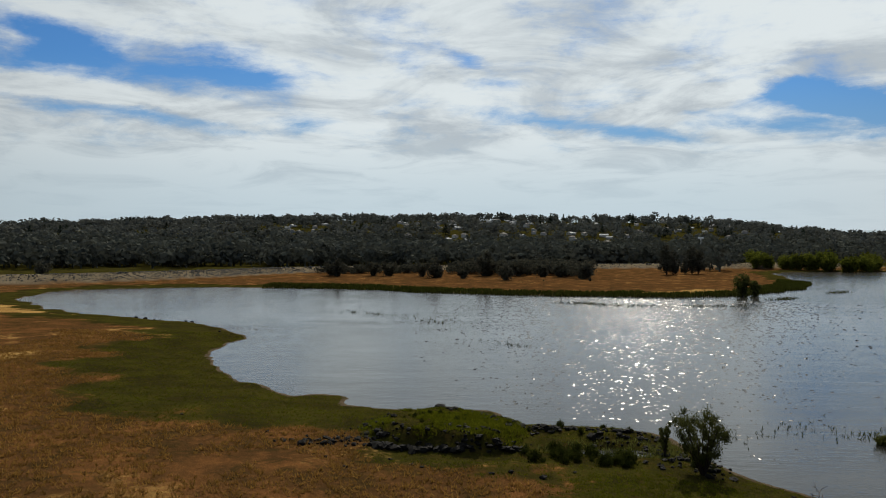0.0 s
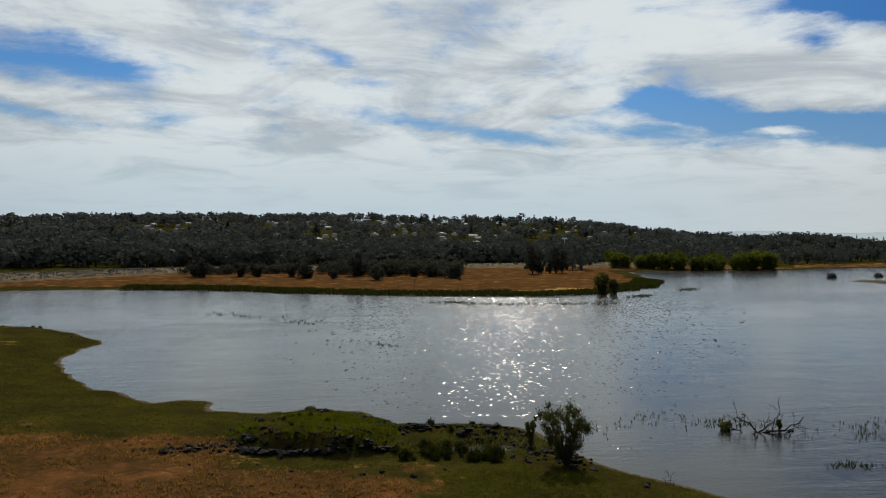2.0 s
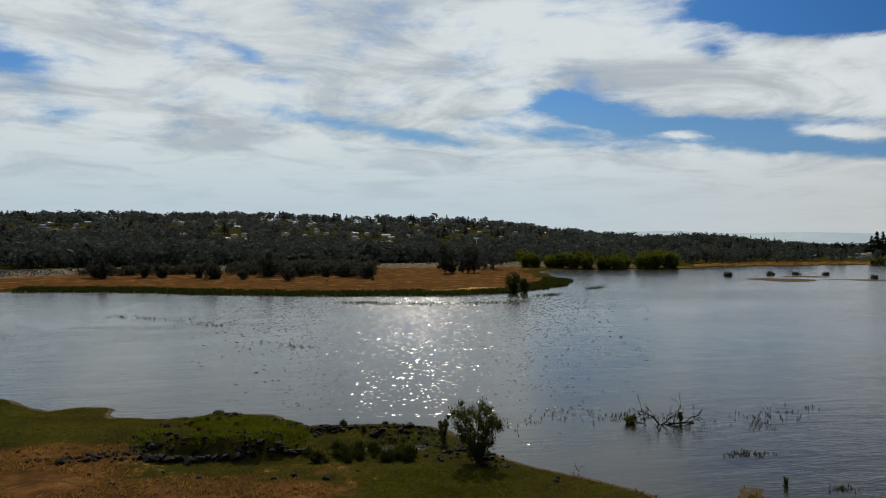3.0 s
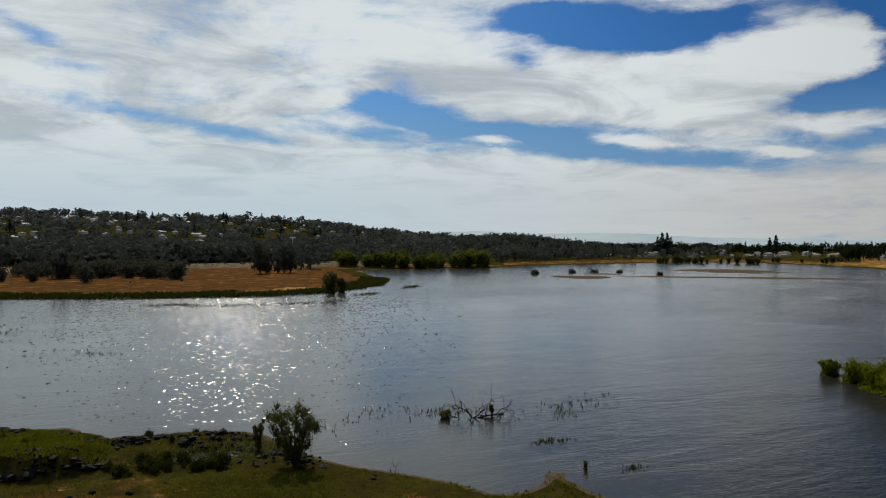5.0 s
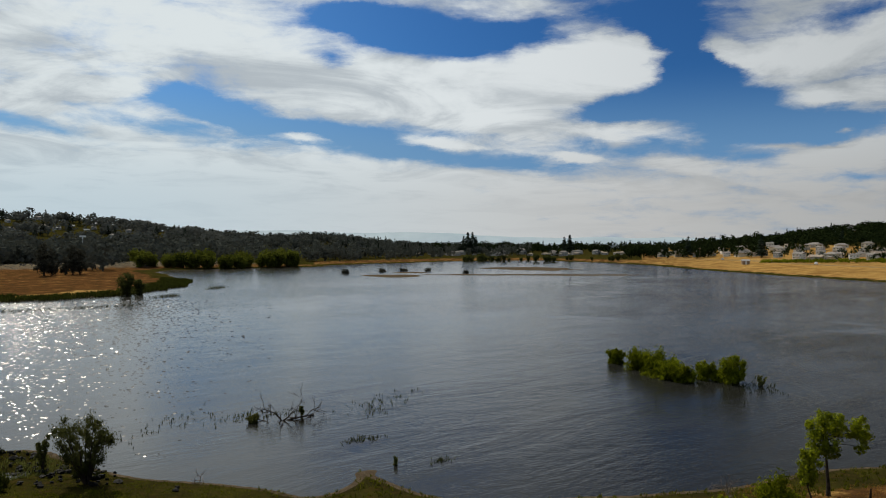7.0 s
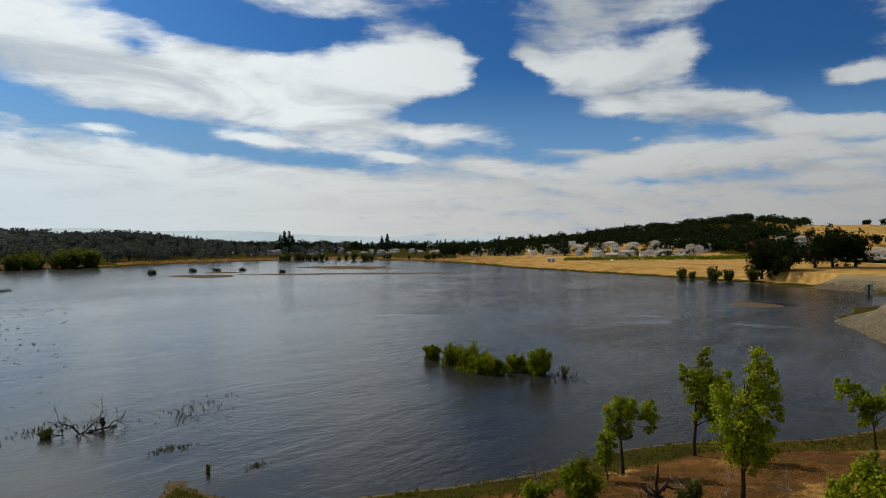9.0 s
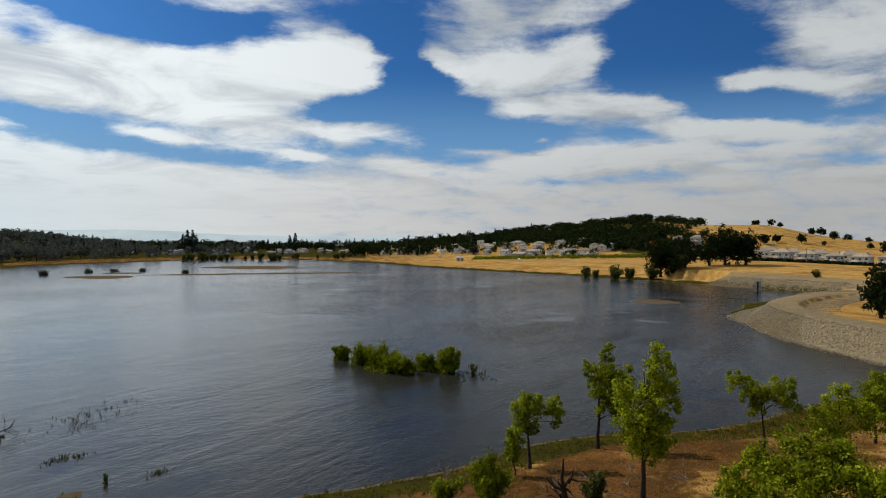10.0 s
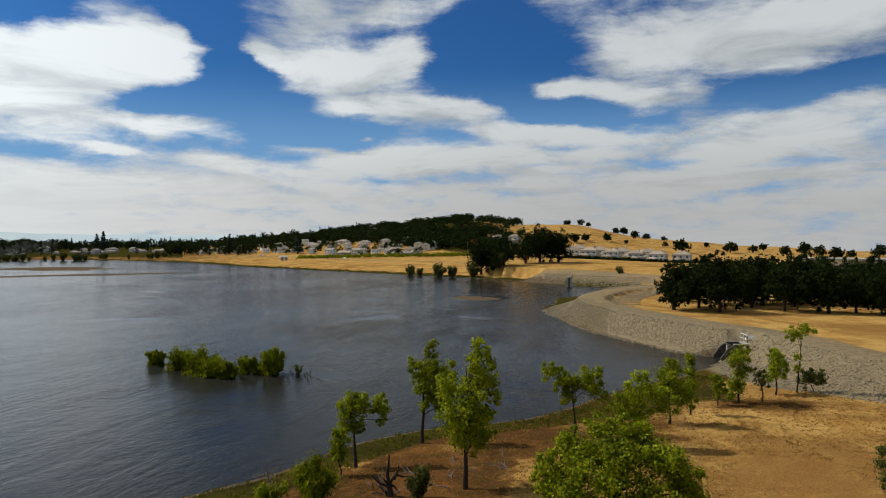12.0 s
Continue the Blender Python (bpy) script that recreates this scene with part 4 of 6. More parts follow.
make_tree("cottonwood_tree", "leaning cottonwood with thin yellow-green crown at the water's edge", "tree", 54.1, 14.3,
          [(0, -0.7, 7.2, 0.42), (0.1, -0.4, 6.5, 0.4), (0, 0.7, 5.7, 0.5), (0.2, 0.5, 4.9, 0.55), (-0.2, -0.6, 5.6, 0.85), (0.2, -1.4, 5.2, 0.85), (-0.3, -0.6, 4.5, 0.9), (0.2, -1.6, 4.1, 0.8), (0, 0.3, 3.9, 0.5), (0, -0.9, 3.3, 0.75), (0.1, -1.3, 2.6, 0.5), (0, -0.1, 2.8, 0.4)],
          LEAF_BRIGHT, 10450, 0.105, 0.12, 12, ALONG)
make_tree("cottonwood_tree", "small crooked cottonwood with a double crown on the bank", "tree", 47.1, 16.9,
          [(0, 0.7, 3.4, 0.65), (0.1, 0.4, 4.2, 0.7), (0, 0.2, 2.7, 0.5), (0.3, -0.3, 3.7, 0.6), (-0.2, -0.5, 4.4, 0.5), (0.2, -1.4, 4.3, 0.55), (0, -1.9, 3.9, 0.5), (0.1, -1.7, 3.1, 0.3), (0, 0.8, 2.5, 0.35), (0, -0.3, 2.8, 0.35)],
          LEAF_BRIGHT, 6840, 0.098, 0.11, 13, ALONG, lean=0.5)
make_tree("cottonwood_sapling", "slender cottonwood sapling with yellow-green leaves", "tree", 45.0, 17.2,
          [(0, 0, 1.3, 0.45), (0.1, 0.1, 2.0, 0.62), (0, 0, 2.7, 0.42)], LEAF_BRIGHT, 3420, 0.091, 0.05, 14, ALONG)
make_tree("cottonwood_tree", "broad dense cottonwood thicket full of bright leaves", "tree", 37.2, 0.3,
          [(0, 0.2, 3.5, 1.15), (0.2, 1.7, 3.1, 1.1), (-0.2, 2.8, 2.2, 0.95), (0, -1.5, 3.4, 1.1), (0.3, -2.7, 2.6, 1.0), (1.2, 0.8, 4.1, 0.7), (1.0, -1.0, 4.0, 0.75), (-1.3, 0.5, 2.3, 1.2), (-1.4, -1.4, 2.0, 1.1), (-1.2, 2.1, 1.5, 1.0), (0, -3.3, 1.6, 0.9), (0.6, 2.4, 3.7, 0.6), (0.4, -0.4, 4.3, 0.6), (-0.6, -2.4, 3.2, 0.8), (0.3, 3.3, 1.5, 0.8), (-0.9, -0.4, 3.4, 0.9)],
          LEAF_BRIGHT, 36100, 0.10, 0.2, 15, ALONG)
make_tree("cottonwood_tree", "thin leaning cottonwood with open tufted crown", "tree", 53.4, 3.2,
          [(0, 1.9, 4.9, 0.6), (0, 1.0, 4.4, 0.7), (0.3, 0.2, 4.2, 0.8), (0, -0.8, 4.6, 0.85), (0, -1.2, 3.8, 0.7), (0, 0.6, 3.4, 0.6)],
          LEAF_BRIGHT, 7220, 0.098, 0.1, 16, ALONG, lean=0.4)
make_tree("cottonwood_tree", "bushy young cottonwood beside dry grass", "tree", 54.4, -1.0,
          [(0, 0.5, 3.2, 1.0), (0, -0.6, 3.8, 0.9), (0.2, 0.1, 4.5, 0.6), (0, -1.5, 2.7, 0.9), (0, 1.3, 2.4, 0.8), (0, 0, 1.9, 0.9)],
          LEAF_BRIGHT, 7980, 0.098, 0.09, 17, ALONG)
make_tree("cottonwood_tree", "upright young cottonwood over a patch of shade", "tree", 62.5, -3.4,
          [(0, 0.5, 2.6, 0.9), (0.1, 0.3, 3.8, 1.0), (0, -0.8, 2.8, 1.0), (0, -0.3, 4.4, 0.7), (0, -1.3, 2.2, 0.8)], LEAF_BRIGHT, 7600, 0.105, 0.1, 18, ALONG)
make_tree("cottonwood_sapling", "narrow cottonwood sapling at the water's edge", "tree", 66.7, -5.3, [(0, 0, 2.6, 0.5), (0, 0, 3.6, 0.55), (0, 0, 4.6, 0.45)], LEAF_BRIGHT, 2470, 0.105, 0.06, 19, ALONG)
make_tree("cottonwood_sapling", "small round cottonwood sapling near the dam", "tree", 70.6, -7.9, [(0, 0, 1.4, 0.6), (0, 0, 2.2, 0.55)], LEAF_BRIGHT, 2090, 0.105, 0.05, 20, ALONG)
make_tree("cottonwood_tree", "two-tiered young cottonwood below the dam", "tree", 72.0, -9.8, [(0, 0.2, 1.4, 1.0), (0, -0.1, 2.6, 0.9), (0, 0.1, 3.9, 1.05), (0, -0.3, 4.4, 0.6)], LEAF_BRIGHT, 4940, 0.112, 0.08, 21, ALONG)
make_tree("cottonwood_sapling", "browned half-dry sapling below the dam", "tree", 72.6, -11.8, [(0, 0, 1.8, 0.6), (0, 0.2, 2.5, 0.5)], LEAF_OLIVE, 420, 0.14, 0.07, 22, ALONG)
make_tree("cottonwood_tree", "young cottonwood against the dam's stone slope", "tree", 76.6, -13.6, [(0, 0.1, 2.0, 0.8), (0, -0.1, 3.0, 0.95), (0, 0, 3.8, 0.6)], LEAF_BRIGHT, 4180, 0.112, 0.08, 23, ALONG)
make_tree("cottonwood_tree", "tall thin cottonwood with a tuft of leaves on top", "tree", 77.4, -15.6, [(0, 0.3, 5.5, 0.65), (0, -0.7, 5.9, 0.75), (0, 0, 3.4, 0.35), (0, 0, 2.3, 0.4)], LEAF_BRIGHT, 2470, 0.105, 0.07, 24, ALONG, lean=-0.3)
make_tree("willow_shrub", "low olive shrub below the dam", "shrub", 77.8, -17.0, [(0, 0.6, 1.1, 0.7), (0, -0.7, 1.2, 0.8), (0, 0, 1.6, 0.6)], LEAF_OLIVE, 1300, 0.15, 0.05, 25)
make_tree("cottonwood_tree", "dark-leaved tree on the dry meadow", "tree", 44.6, -14.2, [(0, 0, 2.2, 1.0), (0, -0.6, 3.0, 1.0), (0, 0.2, 3.6, 0.6), (0, 0.6, 1.4, 0.7)], LEAF_OLIVE, 6840, 0.098, 0.1, 26)


def make_shrub(name, label, x, y, h, w, leaf, count, leaf_size, stems, seed, group="", z0=None, category="shrub", spread=0.5, skirt=0, upright=0.55):
    """A bush of many stems that fan out from one root, with leaves towards their ends."""
    rng = np.random.default_rng(seed)
    z = ground_z(x, y) if z0 is None else z0
    ob = thing(name, x, y, z, label, category, group)
    centres, radii = [], []
    for i in range(stems):
        a = 6.283 * (i + rng.uniform(-0.3, 0.3)) / stems
        out = w * 0.5 * rng.uniform(0.3, 0.9) * (0.1 if i == 0 else 1)
        tall = h * rng.uniform(0.62, 0.98) * (1 - 0.22 * out / (w * 0.5))
        tip = np.array([math.cos(a) * out, math.sin(a) * out, tall])
        mid = tip * np.array([0.45, 0.45, 0.45]) + rng.normal(0, 0.02, 3) * h
        part_np("stem", *tube([(0, 0, -0.2), mid, tip], [0.03 + 0.008 * h, 0.02 + 0.005 * h, 0.008], 5), BARK, ob)
        for u in (0.25, 0.42, 0.6, 0.78, 0.95):
            p = tip * np.array([u, u, u]) + (mid - tip * 0.45) * math.sin(u * 3.14)
            centres.append(tuple(p + rng.normal(0, 0.04, 3) * w))
            r = w * spread * 0.26 * rng.uniform(0.7, 1.25) * (0.55 + u * 0.5)
            radii.append((r, r, r * 1.3))
    for i in range(skirt):
        a, out = 6.283 * (i + rng.random()) / skirt, w * rng.uniform(0.25, 0.46)
        centres.append((math.cos(a) * out, math.sin(a) * out, h * rng.uniform(0.1, 0.32)))
        radii.append((w * 0.17, w * 0.17, h * 0.16))
    part_np("leaves", *leaf_cloud(rng, centres, radii, count, leaf_size, 0.2, 2.6, upright), leaf, ob)
    return ob


make_shrub("willow_shrub", "dark willow shrub fanning out on the stony point", 16.6, 48.9, 4.8, 4.7, LEAF_OLIVE, 10500, 0.06, 15, 31, spread=0.34, upright=0.9)
make_shrub("willow_shrub", "small feathery willow shrub at the water's edge", 15.7, 54.2, 2.7, 1.4, LEAF_OLIVE, 1900, 0.06, 6, 32, upright=0.9)
make_shrub("willow_shrub", "soft green willow bush on the bank", 38.6, 16.2, 2.7, 2.6, LEAF_WILLOW, 9000, 0.075, 9, 33, spread=0.75)
make_shrub("willow_shrub", "bright low willow bush on the bank", 37.9, 18.6, 1.5, 1.6, LEAF_BRIGHT, 3000, 0.08, 6, 34, spread=0.8)
make_shrub("willow_shrub", "low olive bush beside the dead stump", 40.0, 10.7, 1.6, 1.6, LEAF_OLIVE, 1500, 0.12, 6, 35, spread=0.8)
ISLAND = "willow shrubs standing in the lake"
for k, (x, y, h, w) in enumerate([(83.3, 55.7, 2.0, 2.0), (81.2, 51.0, 2.6, 3.6), (79.6, 47.4, 2.9, 4.2), (78.4, 45.4, 2.3, 3.8), (77.5, 43.0, 2.1, 2.8), (80.4, 42.2, 2.3, 2.0), (81.3, 40.6, 1.3, 2.4), (80.6, 38.9, 3.5, 2.6)]):
    make_shrub("willow_shrub", "bright green willow shrub rooted in shallow lake water", x, y, h, w * 1.1, LEAF_WILLOW, 5600, 0.12, 10, 40 + k, ISLAND, -0.25, spread=0.66, skirt=9, upright=0.75)
make_shrub("willow_shrub", "sparse half-drowned willow twigs in the lake", 81.6, 36.2, 1.4, 1.6, LEAF_OLIVE, 160, 0.13, 7, 49, ISLAND, -0.25)


# ---- bare wood ----
def branch(rng, start, way, length, r, depth, out):
    mid = start + way * length * 0.5 + rng.normal(0, 0.06, 3) * length
    end = start + way * length + rng.normal(0, 0.08, 3) * length
    out.append(tube([start, mid, end], [r, r * 0.75, r * 0.4], 5))
    if depth:
        for _ in range(3):
            w = way + rng.normal(0, 0.55, 3)
            w /= np.linalg.norm(w)
            branch(rng, start + (end - start) * rng.uniform(0.4, 1), w, length * rng.uniform(0.5, 0.75), r * 0.5, depth - 1, out)


def bare(name, label, category, x, y, starts, seed, mat=BARK_GREY, z0=None):
    """Leafless wood: each start is a way, a length and a radius."""
    rng = np.random.default_rng(seed)
    z = ground_z(x, y) if z0 is None else z0
    ob = thing(name, x, y, z, label, category)
    for way, length, r, depth in starts:
        got = []
        w = np.array(way, float)
        branch(rng, np.array([rng.normal(0, 0.1), rng.normal(0, 0.1), -0.15]), w / np.linalg.norm(w), length, r, depth, got)
        part_np("branch", *join(got), mat, ob)
    return ob


bare("bare_sapling", "leafless reddish sapling on the bank", "tree", 41.9, 20.6, [((0, 0, 1), 1.3, 0.05, 3), ((0.2, 0.2, 1), 1.1, 0.035, 3), ((-0.1, -0.3, 1), 1.1, 0.035, 3)], 61)
bare("dead_stump", "charred dead stump with broken limbs on red earth", "stump", 40.5, 12.6, [((0, 0.15, 1), 1.7, 0.2, 1), ((0, -0.2, 1), 1.5, 0.14, 1), ((0.1, 0.5, 0.8), 0.9, 0.1, 1), ((0, -1, 0.15), 1.4, 0.07, 2), ((0.3, 1, 0.1), 1.5, 0.06, 2)], 62, BARK)
for k, (x, y, a) in enumerate([(43.5, 9.8, 0.4), (44.5, 10.8, 1.9), (42.8, 11.4, 2.7), (46, 8.4, 1.2), (60, -4.6, 0.3), (61, -5.6, 2.4), (57, 2.4, 1.0), (21.5, 44.6, 0.8), (41.8, 13.8, 0.1), (45.3, 12.0, 2.2), (44.0, 11.8, 0.9), (42.2, 9.2, 2.0), (46.8, 10.4, 0.2), (43.2, 12.9, 1.4), (48.2, 7.4, 2.6), (45.6, 6.6, 0.7)]):
    bare("driftwood", "bleached fallen branch lying on the ground", "driftwood", x, y, [((math.cos(a), math.sin(a), 0.12), 1.3, 0.045, 2), ((math.cos(a + 0.6), math.sin(a + 0.6), 0.2), 0.8, 0.03, 1)], 70 + k, BARK_GREY)
bare("snag", "dark tangle of dead branches stranded in shallow water", "snag", 35.0, 56.5, [((1, -0.6, 0.10), 2.6, 0.10, 3), ((-0.9, 0.5, 0.08), 2.2, 0.09, 3), ((-0.6, 0.4, 0.55), 1.9, 0.07, 3), ((0.2, -0.3, 0.3), 1.5, 0.08, 3), ((0.9, -0.4, 0.12), 2.2, 0.08, 3), ((-0.3, -0.4, 0.15), 1.5, 0.07, 3), ((-0.8, 0.7, 0.2), 1.7, 0.07, 3)], 81, BARK, 0.0)
make_shrub("willow_shrub", "small green shoot growing among drowned branches", 37.0, 56.5, 1.4, 0.6, LEAF_OLIVE, 160, 0.12, 4, 82, z0=-0.1)
make_shrub("willow_shrub", "low clump of green growth beside the snag", 33.0, 57.6, 0.6, 1.5, LEAF_OLIVE, 500, 0.12, 7, 83, z0=-0.1, spread=0.9)
for k, (x, y, h, w) in enumerate([(230.6, 313.5, 1.2, 7), (261.2, 321.8, 0.9, 6.0), (276.6, 322.0, 0.8, 5.0), (288.3, 314.6, 0.7, 4.6), (282.4, 279.7, 1.3, 3.6)]):
    make_shrub("drowned_bush", "half-drowned brown bush on the mudflats", x, y, h, w, LEAF_GREY, 500, 0.35, 6, 870 + k, "drowned bushes on the mudflats", -0.2, spread=0.9, skirt=6)
make_shrub("reed_clump", "single tuft of reeds standing in the water", 33.7, 40.0, 0.75, 0.5, LEAF_REED, 160, 0.1, 5, 84, z0=-0.1, category="reeds")


# ---- stones ----
def stone_mesh(seed, name="boulder", mat=STONE, level=1):
    rng = np.random.default_rng(seed)
    bm = bmesh.new()
    bmesh.ops.create_icosphere(bm, subdivisions=level, radius=0.5)
    cut = rng.normal(size=(4, 3))
    for v in bm.verts:
        w = v.co.normalized()
        k = 1 + 0.16 * rng.normal()
        for c in cut:
            k = min(k, 0.62 / max(0.35, w.dot(Vector(c).normalized())))
        v.co = w * 0.5 * k
        v.co.z *= 0.72
    me = bpy.data.meshes.new(name)
    bm.to_mesh(me)
    bm.free()
    me.materials.append(mat)
    return me


BOULDERS = [stone_mesh(900 + k, level=2 if k < 3 else 1) for k in range(8)]


def boulder(x, y, size, rng, group, label, z0=None):
    ob = new("boulder", BOULDERS[rng.integers(8)])
    z = ground_z(x, y) if z0 is None else z0
    ob.matrix_world = pose(x, y, z + size * 0.12, rng.uniform(-20, 20), rng.uniform(-20, 20), rng.uniform(0, 360)) @ Matrix.Diagonal((size, size * rng.uniform(0.7, 1.2), size * rng.uniform(0.6, 1.0), 1))
    return tagged(ob, label, "boulder", group)


def sprinkle(rng, x, y, z, sizes, templates):
    pieces = []
    for i in range(len(x)):
        v, f = templates[rng.integers(len(templates))]
        m = np.array(Euler(rng.uniform(0, 6.28, 3)).to_matrix()) * sizes[i]
        pieces.append((v @ m.T + (x[i], y[i], z[i]), f))
    return join(pieces)


def mesh_arrays(me):
    return np.array([v.co for v in me.vertices]), np.array([p.vertices for p in me.polygons])


rng = np.random.default_rng(77)
runs = [((-10.0, 54.0), (-4.0, 55.0), 0.8, 90), ((-6.5, 55.5), (-4.6, 61.5), 0.6, 34), ((-2, 65.5), (4.2, 64.5), 0.6, 36), ((2.8, 64.0), (6.4, 58.5), 0.8, 84), ((6.0, 60.6), (16.0, 58.2), 0.7, 110), ((12.0, 58.0), (18.0, 50.5), 1.1, 90), ((-5.0, 53.5), (5.6, 53.3), 0.3, 80), ((-3.0, 54.6), (5.5, 55.2), 0.8, 50), ((15, 50.5), (18.2, 48), 0.9, 24)]
small_stones = []
for (x0, y0), (x1, y1), wide, count in runs:
    for u in rng.random(count):
        x, y, size = x0 + (x1 - x0) * u + rng.normal(0, wide), y0 + (y1 - y0) * u + rng.normal(0, wide * 0.7), min(1.1, rng.lognormal(-1.05, 0.42))
        if size > 0.39:
            boulder(x, y, size, rng, "dark stones on the point", "dark rough lava stone on the grassy point")
        else:
            small_stones.append((x, y, size))
# row of black stones added to stand in for the bank's shaded face
for x in np.arange(-4.6, 5.8, 0.36):
    boulder(x + rng.normal(0, 0.12), 53.1 + 0.012 * (x + 1) ** 2 + rng.normal(0, 0.16), rng.uniform(0.6, 1.05), rng, "dark stones on the point", "black stone added to darken the point's shaded bank")
x, y, size = np.array(small_stones).T
tagged(new("small_stones", mesh_np("small_stones", *sprinkle(rng, x, y, lay(x, y)[0] + size * 0.1, size, [mesh_arrays(me) for me in BOULDERS[3:]]), STONE)), "small dark lava stones strewn over the point", "stones", kind="stuff")
for x, y, size in [(-11.4, 54.7, 0.5), (-1.9, 48.1, 0.45), (-1.3, 47.6, 0.4), (-6.0, 47.4, 0.35), (3.0, 46.5, 0.4), (4.2, 46.9, 0.55), (6.0, 46.0, 0.5), (-7.6, 50.2, 0.35), (-3.4, 50.4, 0.3), (8.2, 47.6, 0.35), (20.0, 43.9, 0.55), (20.4, 44.6, 0.3), (-13, 57, 0.4), (-16.5, 52.4, 0.35), (-21, 62, 0.4), (38.0, 56.4, 0.6), (37.4, 56.0, 0.4), (36.2, 56.8, 0.4), (44.8, 18.9, 0.35), (45.4, 18.7, 0.3)]:
    boulder(x, y, size, rng, "stray stones", "lone dark stone half sunk in the ground", max(-0.05, ground_z(x, y)))
for k in range(26):
    u = rng.random()
    boulder(-62 + 30 * u + rng.normal(0, 2), 153 - 26 * u * u + rng.normal(0, 2.0), rng.uniform(0.4, 0.9), rng, "stones along the far bank", "dark stone on the low grassy bank")


# ---- grass, reeds and water plants: nobody could count them ----
def tufts(name, label, category, xs, ys, zs, height, mat, rng, blades=5, lean=0.35, width=0.05):
    k = len(xs)
    base = np.repeat(np.stack([xs, ys, zs], 1), blades, 0) + np.concatenate([rng.normal(0, 0.09, (k * blades, 2)), np.full((k * blades, 1), -0.03)], 1)
    h = np.repeat(np.broadcast_to(height, k), blades) * rng.uniform(0.5, 1.2, k * blades)
    a = rng.random(k * blades) * 6.283
    side = np.stack([np.cos(a), np.sin(a), 0 * a], 1) * width
    tip = base + np.stack([rng.normal(0, lean, k * blades) * h, rng.normal(0, lean, k * blades) * h, h], 1)
    verts = np.stack([base - side, base + side, tip + side * 0.15, tip - side * 0.15], 1).reshape(-1, 3)
    ob = new(name, mesh_np(name, verts, np.arange(k * blades * 4).reshape(-1, 4), mat))
    return tagged(ob, label, category, kind="stuff")


def field_of(rng, count, x0, x1, y0, y1, test):
    x, y = rng.uniform(x0, x1, count), rng.uniform(y0, y1, count)
    z, c, s = lay(x, y)
    keep = test(x, y, z, c, s)
    return x[keep], y[keep], z[keep]


rng = np.random.default_rng(21)
x, y, z = field_of(rng, 30000, -45, 26, 36, 125, lambda x, y, z, c, s: (s > 0.4) & (np.abs(bearing(x, y)) < 34) & (c[:, 0] > 0.45))
tufts("grass", "short olive-green grass along the wet shore", "grass", x, y, z, 0.13, LEAF_GRASS, rng, 5, 0.6, 0.035)
x, y, z = field_of(rng, 30000, -60, 26, 36, 120, lambda x, y, z, c, s: (s > 2) & (np.abs(bearing(x, y)) < 34) & (c[:, 0] < 0.45) & (fbm(x, y, 12, 3, 61) > -0.25))
tufts("dry_grass", "tufts of dry golden and rusty grass", "grass", x, y, z, 0.26, LEAF_DRY, rng, 5, 0.6)
x, y, z = field_of(rng, 30000, 30, 95, -45, 30, lambda x, y, z, c, s: (s > 0.3) & (c[:, 2] < 0.3) & (fbm(x, y, 10, 3, 63) > -0.15))
tufts("dry_grass", "dry golden grass on the meadow below the dam", "grass", x, y, z, 0.13, LEAF_DRY, rng, 5, 0.8, 0.03)
x, y, z = field_of(rng, 14000, 24, 90, -20, 45, lambda x, y, z, c, s: (s > 0.1) & (s < 5) & (c[:, 0] > 0.4))
tufts("grass", "green grass along the water's edge", "grass", x, y, z, 0.22, LEAF_GRASS, rng, 5, 0.4)
x, y, z = field_of(rng, 5200, -6.5, 6.5, 53.8, 65, lambda x, y, z, c, s: (s > 0.6) & ((x / 6.4) ** 2 + ((y - 59) / 7) ** 2 < 1) & (fbm(x, y, 3, 3, 68) > -0.15))
tufts("grass", "lush green grass on top of the rocky point", "grass", x, y, z, 0.22, LEAF_LUSH, rng, 5, 0.5, 0.04)
x, y, z = field_of(rng, 2600, 5, 26, 41, 49, lambda x, y, z, c, s: (s > 0.6) & (fbm(x, y, 5, 3, 69) > 0.0))
tufts("grass", "lush green grass on the wet shore by the point", "grass", x, y, z, 0.12, LEAF_LUSH, rng, 5, 0.6, 0.035)
x, y, z = field_of(rng, 600, 4, 17, 52.5, 57.5, lambda x, y, z, c, s: (z < 0.35))
tufts("reeds", "pale reeds round a puddle behind the shrub", "reeds", x, y, np.maximum(z, -0.05), 0.32, LEAF_REED, rng, 4, 0.2, 0.025)
x, y, z = field_of(rng, 60000, -60, 150, 205, 300, lambda x, y, z, c, s: (s > -1.0) & (s < 9) & (c[:, 0] > 0.3))
tufts("reeds", "dark green rushes along the headland's shore", "reeds", x, y, np.maximum(z, 0), 0.75, LEAF_RUSH, rng, 4, 0.25, 0.16)
bx, by = [], []
